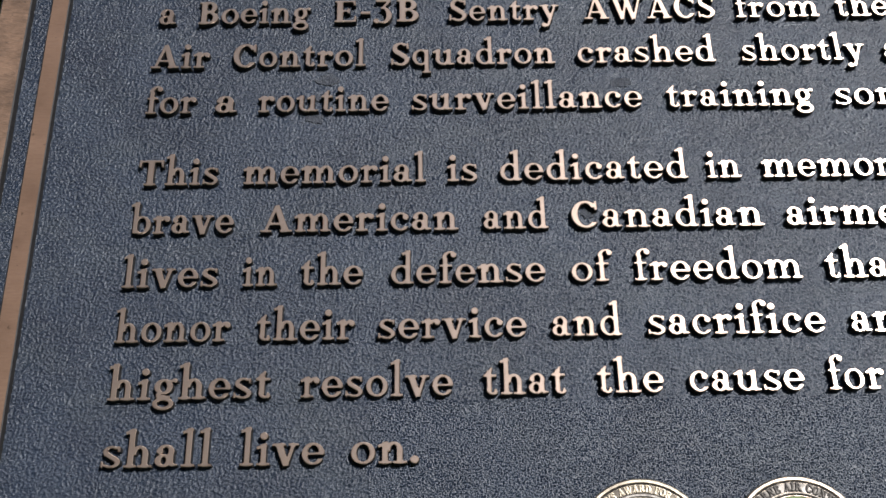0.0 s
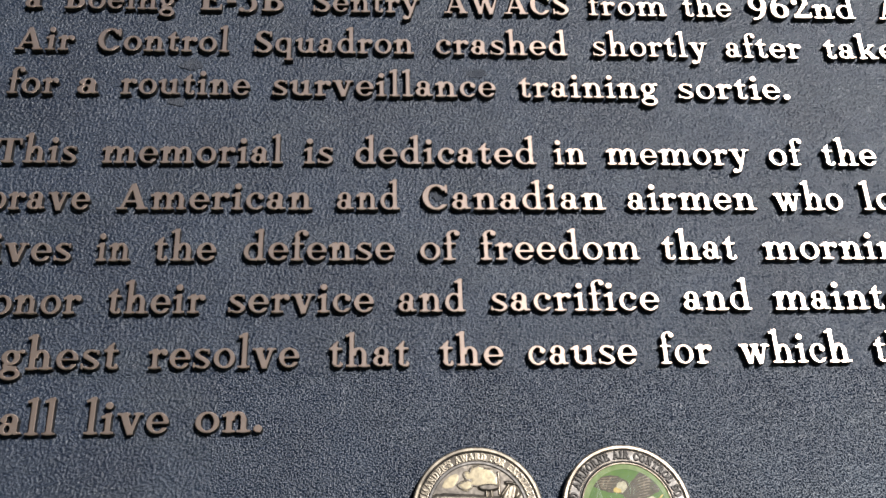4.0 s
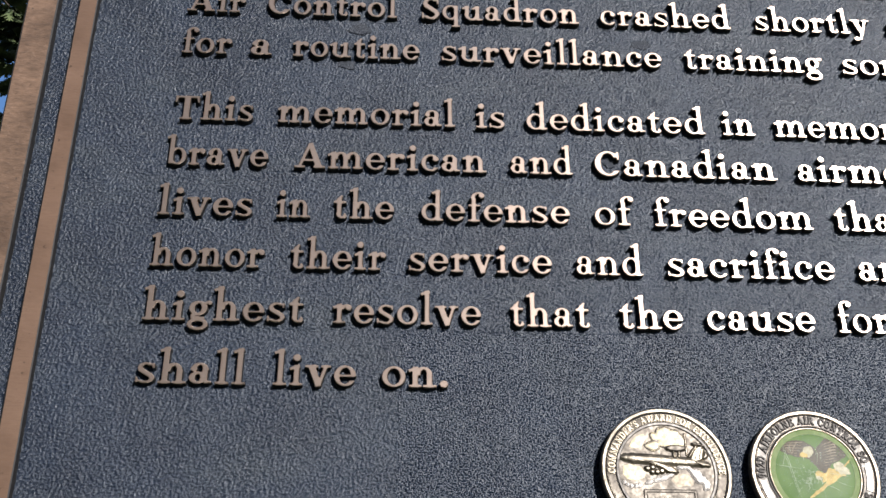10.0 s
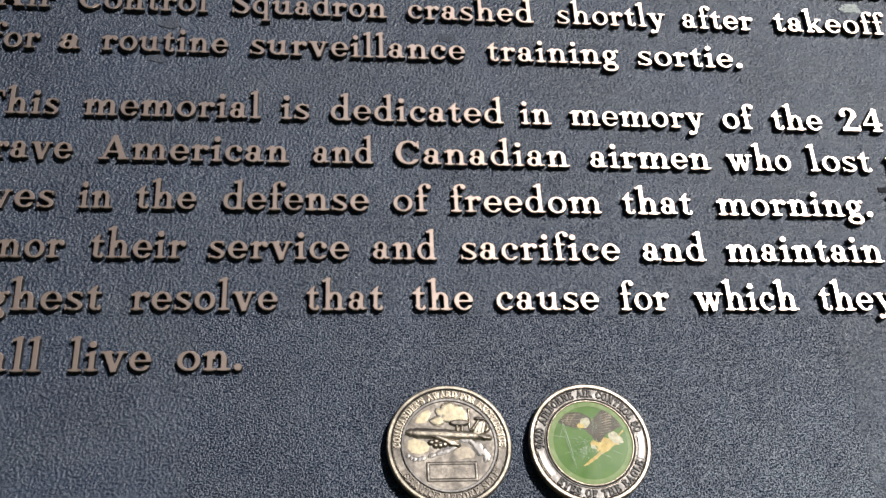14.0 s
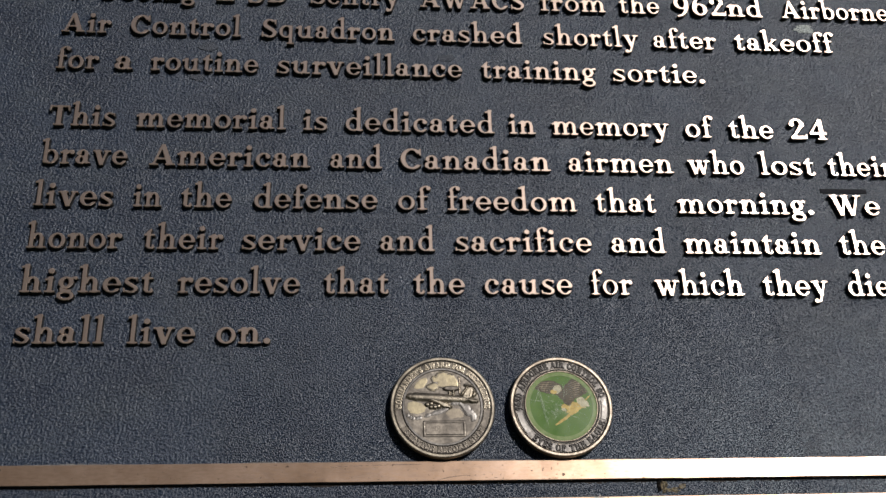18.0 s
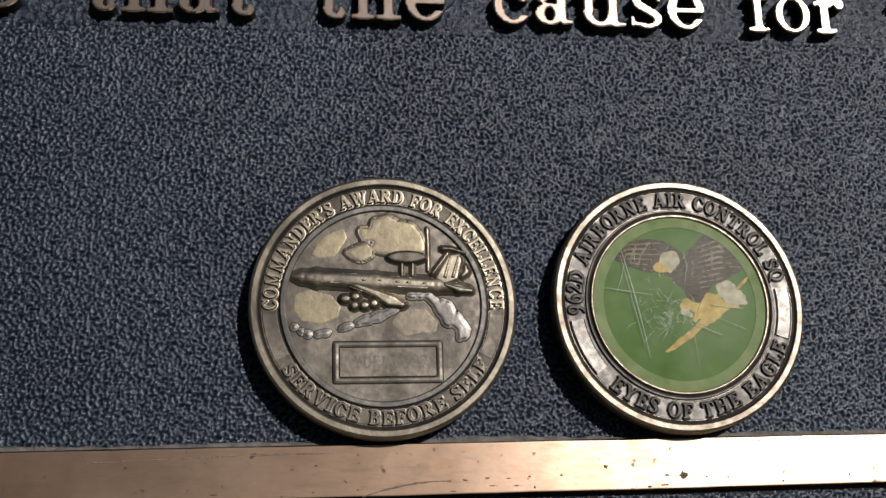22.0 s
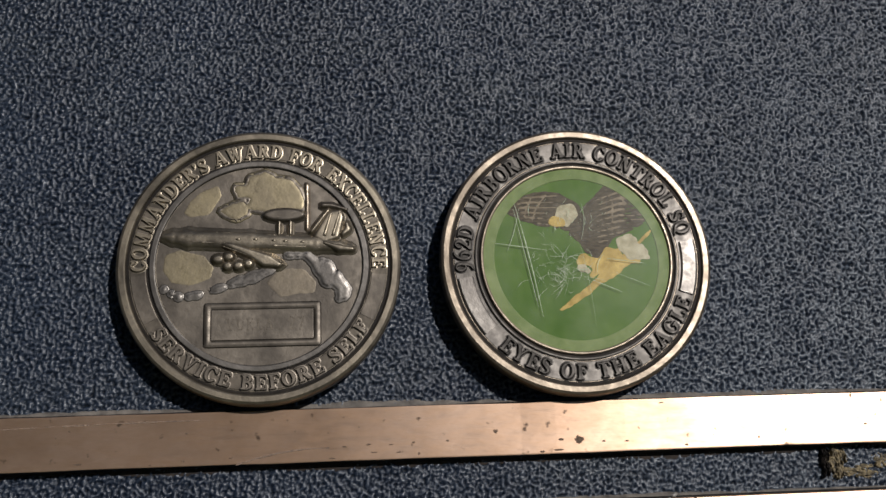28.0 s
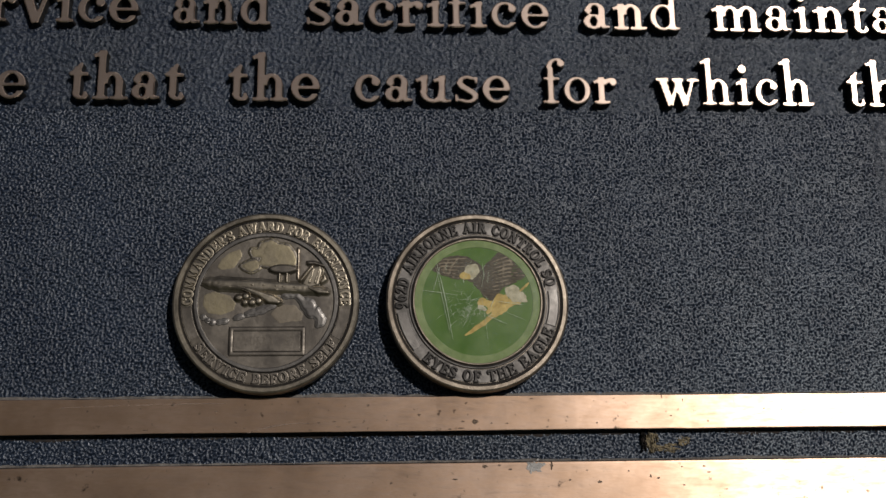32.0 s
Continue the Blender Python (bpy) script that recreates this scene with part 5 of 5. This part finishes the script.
def draw_left_fan(f):
    f.shape([(-0.51, 0.466), (-0.37, 0.490), (-0.19, 0.516), (-0.066, 0.486), (0.036, 0.417), (0.086, 0.318), (0.01, 0.206), (-0.117, 0.228), (-0.27, 0.256), (-0.42, 0.305), (-0.52, 0.367)])
    for k in range(6):                                      # the notched outer edge
        f.cut(f.stroke(-0.60, 0.455 - 0.030 * k, -0.44 + 0.012 * k, 0.440 - 0.026 * k, 0.010, 0.002))
    for k in range(7):
        f.cut(f.stroke(-0.44 + 0.065 * k, 0.20, -0.40 + 0.060 * k, 0.30, 0.014, 0.003))


def draw_right_fan(f):
    f.shape([(0.074, 0.392), (0.162, 0.467), (0.277, 0.590), (0.416, 0.553), (0.518, 0.467), (0.569, 0.342), (0.518, 0.256), (0.365, 0.181), (0.289, 0.144), (0.213, 0.045), (0.137, 0.020), (0.086, 0.094), (0.074, 0.218)])
    for k in range(8):
        f.cut(f.stroke(0.66, 0.545 - 0.045 * k, 0.44 - 0.012 * k, 0.480 - 0.036 * k, 0.012, 0.002))


def within(draw, f, lines):
    """Keeps the drawn lines inside a drawn shape."""
    g = Field(-0.72, 0.72, -0.72, 0.72, 0.010)
    draw(g)
    lines(f)
    f.d = np.maximum(f.d, g.d + 0.012)


def draw_left_ribs(f):
    def lines(f):
        for k in range(6):
            f.path(((-0.54, 0.425 - 0.030 * k, 0.020), (-0.36, 0.470 - 0.038 * k, 0.013), (-0.12, 0.480 - 0.046 * k, 0.006)), 0.0)
        for k in range(3):
            f.path(((-0.40 + 0.10 * k, 0.49, 0.005), (-0.42 + 0.07 * k, 0.38, 0.009), (-0.46 + 0.07 * k, 0.26, 0.007)), 0.0)
    within(draw_left_fan, f, lines)


def draw_right_ribs(f):
    def lines(f):
        for k in range(9):
            f.path(((0.17, 0.44 - 0.040 * k, 0.006), (0.34, 0.500 - 0.044 * k, 0.014), (0.57, 0.510 - 0.045 * k, 0.020)), 0.0)
        for k in range(3):
            f.path(((0.24 + 0.08 * k, 0.57, 0.005), (0.30 + 0.09 * k, 0.42, 0.008), (0.28 + 0.08 * k, 0.20, 0.005)), 0.0)
    within(draw_right_fan, f, lines)


def draw_bolt(f):
    f.shape([(0.226, 0.080), (0.315, 0.070), (0.365, -0.030), (0.315, -0.104), (0.175, -0.190), (0.010, -0.303), (-0.162, -0.390), (-0.015, -0.278), (0.112, -0.179), (0.172, -0.104), (0.150, -0.030)])
    f.path(((-0.005, -0.035, 0.040), (0.06, -0.010, 0.06), (0.13, -0.04, 0.07), (0.15, -0.09, 0.04), (0.10, -0.13, 0.03)), 0.02)
    f.path(((0.30, -0.06, 0.06), (0.40, -0.02, 0.03), (0.46, -0.03, 0.015)), 0.02)
    f.bar(0.34, -0.01, 0.585, 0.215, 0.040, 0.008, 0.01)


print_patch("dark_fan", draw_left_fan, FEATHER, "dark ribbed printed fan", 0.00001, 0.010)
print_patch("dark_fan", draw_right_fan, FEATHER, "dark ribbed printed fan", 0.00001, 0.010)
print_patch("dark_neck", lambda f: f.path(((-0.02, 0.23, 0.10), (0.07, 0.20, 0.16), (0.13, 0.10, 0.15), (0.16, 0.03, 0.08)), 0.02), FEATHER, "dark print between the fans", 0.000015, 0.020)
RIB = enamel("grey_brown_print", (0.10, 0.075, 0.058), (0.24, 0.185, 0.145), 700)
print_patch("pale_rib", draw_left_ribs, RIB, "pale printed ribs of the fan", 0.00003, 0.004)
print_patch("pale_rib", draw_right_ribs, RIB, "pale printed ribs of the fan", 0.00003, 0.004)
print_patch("yellow_flash", draw_bolt, YELLOW, "yellow printed jagged flash", 0.00004, 0.016)
print_patch("cream_patch", lambda f: f.join(f.oval(-0.045, 0.340, 0.075, 0.065), 0.0).shape([(-0.16, 0.31), (-0.09, 0.40), (-0.04, 0.40), (-0.04, 0.27), (-0.12, 0.265)]), WHITE, "cream printed patch", 0.00006, 0.030)
print_patch("cream_patch", lambda f: f.shape([(0.275, 0.160), (0.416, 0.160), (0.53, 0.07), (0.545, -0.005), (0.416, -0.017), (0.315, 0.07)]), WHITE, "cream printed patch", 0.00006, 0.040)
print_patch("cream_patch", lambda f: f.path(((0.00, -0.06, 0.03), (0.04, -0.075, 0.05), (0.08, -0.10, 0.03)), 0.02), WHITE, "cream printed patch", 0.00006, 0.012)
print_patch("yellow_flash", lambda f: f.path(((-0.185, 0.265, 0.03), (-0.145, 0.285, 0.08), (-0.10, 0.275, 0.06))), YELLOW, "small yellow printed mark", 0.00008, 0.010)
# The pale ring paints the refraction along the dome's edge.
REFRACTED_GREEN = enamel("edge_refraction_green", (0.10, 0.138, 0.052), (0.19, 0.22, 0.105), 300)
part("refracted_ring", band(0.606 * R2, 0.690 * R2, H - 0.0006, H - 0.00030, 0.0001), REFRACTED_GREEN, green_coin, "pale green ring painted as light refracted at the dome's edge")


def clear_resin():
    """A thin clear dome: clear through, glossy at its surface."""
    n = Nodes("clear_resin")
    clear, gloss, blend, edge = n.add("ShaderNodeBsdfTransparent"), n.add("ShaderNodeBsdfGlossy"), n.add("ShaderNodeMixShader"), n.add("ShaderNodeFresnel")
    veil, both = n.add("ShaderNodeBsdfDiffuse"), n.add("ShaderNodeMixShader")          # the haze of countless fine scratches
    veil.inputs["Color"].default_value = (0.80, 0.78, 0.66, 1)
    n.link(n.grey(n.noise(160, 5, 0.65), [(0.35, 0.01), (0.70, 0.06)]), both.inputs[0])
    clear.inputs["Color"].default_value = (0.93, 0.95, 0.90, 1)
    gloss.inputs["Roughness"].default_value = 0.33
    edge.inputs["IOR"].default_value = 1.10
    for a, b in ((edge.outputs[0], blend.inputs[0]), (clear.outputs[0], blend.inputs[1]), (gloss.outputs[0], blend.inputs[2])):
        n.link(a, b)
    n.link(blend.outputs[0], both.inputs[1])
    n.link(veil.outputs[0], both.inputs[2])
    n.link(both.outputs[0], n.tree.nodes["Material Output"].inputs["Surface"])
    return n.mat


def dome_height(x, y):
    q = min(math.hypot(x, y) / 0.685, 0.999)
    return H + 0.00010 - 0.00008 * q * q - 0.00034 * q**9


dome = part("resin_dome", turned([(0, H + 0.00010)] + [(0.685 * R2 * q, dome_height(0.685 * q, 0)) for q in (0.2, 0.4, 0.55, 0.68, 0.78, 0.85, 0.90, 0.94, 0.97, 0.99)] + [(0.688 * R2, H - 0.00038)]), clear_resin(), green_coin, "clear scratched resin dome", smooth=True)
SCRATCH = enamel("pale_scratch", (0.16, 0.21, 0.12), (0.42, 0.44, 0.36), 2500)


def scratch(x0, y0, x1, y1, w=0.006, bend=0.0):
    """A hair-thin pale scratch that follows the dome."""
    bm = bmesh.new()
    last = None
    for k in range(13):
        s = k / 12
        x, y = x0 + (x1 - x0) * s, y0 + (y1 - y0) * s
        ux, uy = x1 - x0, y1 - y0
        length = math.hypot(ux, uy)
        nx, ny = -uy / length, ux / length
        x, y = x + nx * bend * math.sin(math.pi * s), y + ny * bend * math.sin(math.pi * s)
        half = w / 2 * (0.35 + 0.65 * math.sin(math.pi * min(max(s, 0.04), 0.96))) * (0.8 + 0.4 * noise.noise((k * 0.9, x0 * 7, y0 * 5)))
        z = dome_height(x, y) + 0.00002
        pair = [bm.verts.new(((x + nx * half) * R2, (y + ny * half) * R2, z)), bm.verts.new(((x - nx * half) * R2, (y - ny * half) * R2, z))]
        if last:
            bm.faces.new((last[0], last[1], pair[1], pair[0]))
        last = pair
    part("scratch", bm, SCRATCH, dome)


for x0, y0, x1, y1, w, bend in ((-0.44, 0.42, -0.28, -0.43, 0.009, 0.01), (-0.45, 0.38, -0.31, -0.36, 0.006, 0.0), (-0.41, 0.38, -0.51, 0.06, 0.005, 0.01), (-0.60, 0.12, -0.22, 0.06, 0.006, 0.0),
                                (0.10, -0.17, 0.31, -0.26, 0.007, 0.0), (0.22, -0.01, 0.50, -0.05, 0.007, 0.0), (0.28, -0.12, 0.52, -0.22, 0.004, 0.0), (0.03, 0.10, 0.10, -0.50, 0.003, 0.01), (0.06, 0.42, 0.04, 0.14, 0.004, 0.02), (0.14, -0.12, 0.20, 0.03, 0.006, 0.02)):
    scratch(x0, y0, x1, y1, w, bend)
for k in range(70):
    x, y, a, s = random.gauss(-0.12, 0.10), random.gauss(-0.09, 0.10), random.uniform(0, math.pi), random.uniform(0.02, 0.075)
    scratch(x - s * math.cos(a), y - s * math.sin(a), x + s * math.cos(a), y + s * math.sin(a), random.uniform(0.002, 0.0042), random.uniform(-0.03, 0.03))
for k in range(40):
    x, y, a, s = random.gauss(-0.05, 0.16), random.gauss(0.30, 0.09), random.uniform(0.8, 2.4), random.uniform(0.006, 0.03)
    scratch(x - s * math.cos(a), y - s * math.sin(a), x + s * math.cos(a), y + s * math.sin(a), random.uniform(0.002, 0.004), 0.0)


# ---- what holds the plaque, and the surroundings ----
def stone_block():
    """A plain rough stone whose leaning front carries the plaque."""
    bm = bmesh.new()
    w, mid = 0.225, (LEFT + RIGHT) / 2
    lean = math.tan(radians(LEAN_BACK))
    back = PLAQUE @ Vector((0, 0, BACK_Z))
    top = MIDDLE_HEIGHT + 0.20

    def front(z):
        return back.y + (z - back.z) * lean + 0.0002

    pts = [(z, s, y) for z in (-0.05, top) for s in (-w, w) for y in (front(z), front(top) + 0.22)]
    v = [bm.verts.new((mid + s, y, z)) for z, s, y in pts]
    for face in ((0, 2, 3, 1), (4, 5, 7, 6), (0, 4, 6, 2), (1, 3, 7, 5), (0, 1, 5, 4), (2, 6, 7, 3)):
        bm.faces.new([v[k] for k in face])
    bmesh.ops.recalc_face_normals(bm, faces=bm.faces[:])
    return bm


def granite():
    n = Nodes("grey_granite")
    v, big = n.noise(260, 5, 0.7), n.noise(9, 4)
    return n.finish(n.mix(n.grey(big, [(0.3, 0.0), (0.7, 0.4)]), n.ramp(v, [(0.35, (0.10, 0.095, 0.09)), (0.7, (0.36, 0.33, 0.31))]), (0.22, 0.20, 0.18)), 0.75, 0.0, n.bump(v, 0.002, 0.6))


stone = new("stone_pedestal", mesh_of(stone_block(), "stone_pedestal", granite()))
tagged(stone, "plain grey granite pedestal with a leaning front behind the plaque", "pedestal")


def lawn_material():
    n = Nodes("lawn")
    v, big = n.noise(30, 6, 0.7), n.noise(0.4, 4)
    body = n.ramp(v, [(0.3, (0.030, 0.050, 0.014)), (0.7, (0.090, 0.120, 0.040))])
    return n.finish(n.mix(n.grey(big, [(0.4, 0.0), (0.7, 0.5)]), body, (0.10, 0.09, 0.045)), 0.9, 0.0, n.bump(v, 0.03, 0.7))


def lawn():
    bm = bmesh.new()
    loops = []
    for r in (0.6, 2, 5, 12, 30, 80, 250, 900, 3500):
        loops.append([bm.verts.new((r * math.cos(a), r * math.sin(a), 0.04 * noise.noise((r * math.cos(a) * 0.3, r * math.sin(a) * 0.3, 0)) if 2 < r < 60 else 0)) for a in np.linspace(0, 2 * math.pi, 49)[:-1]])
    bm.faces.new(loops[0])
    for a, b in zip(loops, loops[1:]):
        for k in range(48):
            bm.faces.new((a[k], b[k], b[(k + 1) % 48], a[(k + 1) % 48]))
    return bm


tagged(new("ground", mesh_of(lawn(), "ground", lawn_material())), "mown grass round the memorial", "ground", kind="structure")


def needle_material():
    n = Nodes("spruce_needles")
    v = n.noise(6, 4)
    return n.finish(n.ramp(v, [(0.3, (0.026, 0.040, 0.018)), (0.7, (0.085, 0.105, 0.034))]), 0.7)


def bark_material():
    n = Nodes("spruce_bark")
    v = n.noise(30, 5, 0.7, (1, 1, 0.3))
    return n.finish(n.ramp(v, [(0.3, (0.05, 0.035, 0.025)), (0.7, (0.16, 0.12, 0.09))]), 0.9, 0.0, n.bump(v, 0.01))


NEEDLES, BARK = needle_material(), bark_material()


def spruce(x, y, tall, spread, seed, sprays=110, twigs=(0.15, 0.35, 0.55, 0.75), wide=0.013):
    """A spruce: a tapered trunk, drooping limbs in whorls, and sprays of needles along every limb."""
    rnd = random.Random(seed)
    tree = new("spruce_tree")
    tree.matrix_world = pose(x, y, -0.05)
    # The unseen trees added as sky blockers share this label.
    tagged(tree, "tall dark green spruce with drooping ragged branches", "tree", "spruces behind the memorial")
    bm = bmesh.new()
    loops = []
    for k in range(13):
        z, r = tall * k / 12, 0.17 * (1 - k / 12.5) * tall / 10
        loops.append([bm.verts.new((r * math.cos(a) + 0.05 * noise.noise((z, seed, 0)), r * math.sin(a), z)) for a in np.linspace(0, 2 * math.pi, 11)[:-1]])
    for a, b in zip(loops, loops[1:]):
        for m in range(10):
            bm.faces.new((a[m], a[(m + 1) % 10], b[(m + 1) % 10], b[m]))
    part("trunk", bm, BARK, tree)
    verts, faces, wood, wfaces = [], [], [], []

    def blade(p, way, side, length, width):
        n = len(verts)
        verts.extend([tuple(p - side * width), tuple(p + side * width), tuple(p + way * length * 0.6 + side * width * 0.9), tuple(p + way * length), tuple(p + way * length * 0.6 - side * width * 0.9)])
        faces.append((n, n + 1, n + 2, n + 3, n + 4))

    whorls = int(tall * 3.4)
    for k in range(whorls):
        z = tall * (0.05 + 0.94 * k / whorls)
        reach = spread * (1 - (z / tall)) ** 0.75
        for m in range(rnd.randint(5, 7)):
            a = rnd.uniform(0, 2 * math.pi)
            length = reach * rnd.uniform(0.6, 1.12) + 0.1
            out, rise = Vector((math.cos(a), math.sin(a), 0)), rnd.uniform(-0.35, 0.1)
            across = Vector((-out.y, out.x, 0))
            spine = [Vector((0, 0, z)) + out * length * s + Vector((0, 0, length * (rise * s + 0.22 * s * s * s))) for s in (0, 0.25, 0.5, 0.75, 1.0)]
            for p, q in zip(spine, spine[1:]):
                n = len(wood)
                for c, r in ((p, 0.016), (q, 0.011)):
                    wood.extend([tuple(c + across * r), tuple(c - across * r), tuple(c + Vector((0, 0, r * 1.6)))])
                wfaces.extend([(n, n + 1, n + 4, n + 3), (n + 1, n + 2, n + 5, n + 4), (n + 2, n, n + 3, n + 5)])
            for b in range(sprays):
                s = rnd.uniform(0.12, 1.0)
                i = min(int(s * 4), 3)
                p = spine[i].lerp(spine[i + 1], s * 4 - i)
                sign = rnd.choice((-1, 1))
                way = (across * sign * rnd.uniform(0.3, 1.0) + out * rnd.uniform(0.4, 1.0) + Vector((0, 0, rnd.uniform(-0.7, 0.15)))).normalized()
                side = way.cross(Vector((rnd.uniform(-0.4, 0.4), rnd.uniform(-0.4, 0.4), 1))).normalized()
                big = (0.16 + 0.30 * (1 - s)) * rnd.uniform(0.6, 1.2) * min(1.0, length)
                blade(p, way, side, big, wide)
                for t in twigs:
                    for d in (-1, 1):
                        blade(p + way * big * t, (way * 0.8 + side * d * 0.7 + Vector((0, 0, rnd.uniform(-0.4, 0.2)))).normalized(), (side * 0.6 - way * d * 0.6).normalized(), big * 0.52 * (1.1 - t), 0.012)
    for name, vs, fs, material in (("branchwork", wood, wfaces, BARK), ("crown", verts, faces, NEEDLES)):
        data = bpy.data.meshes.new(name)
        data.from_pydata(vs, [], fs)
        data.materials.append(material)
        part(name, data, material, tree)
    return tree


spruce(-4.05, 11.4, 13.0, 2.5, 4, 64, wide=0.028)
spruce(-9.6, 17.5, 7.6, 2.0, 9, 30)
# Unseen spruces, added on the camera side to keep sky light off the plaque.
unseen_spruce = spruce(-2.0, -15.0, 6.6, 2.4, 21, 20, (), 0.05)
for k in range(15):
    a = radians(178 + 13.5 * k)
    towards_sun = 7 < k < 11
    far = (14.5 if towards_sun else 11.0) + 1.5 * math.sin(k * 2.1)
    copy_thing(unseen_spruce, pose(far * math.cos(a), far * math.sin(a), -0.05, 0, 0, 47 * k) @ Matrix.Scale(0.9 if towards_sun else 2.2, 4))
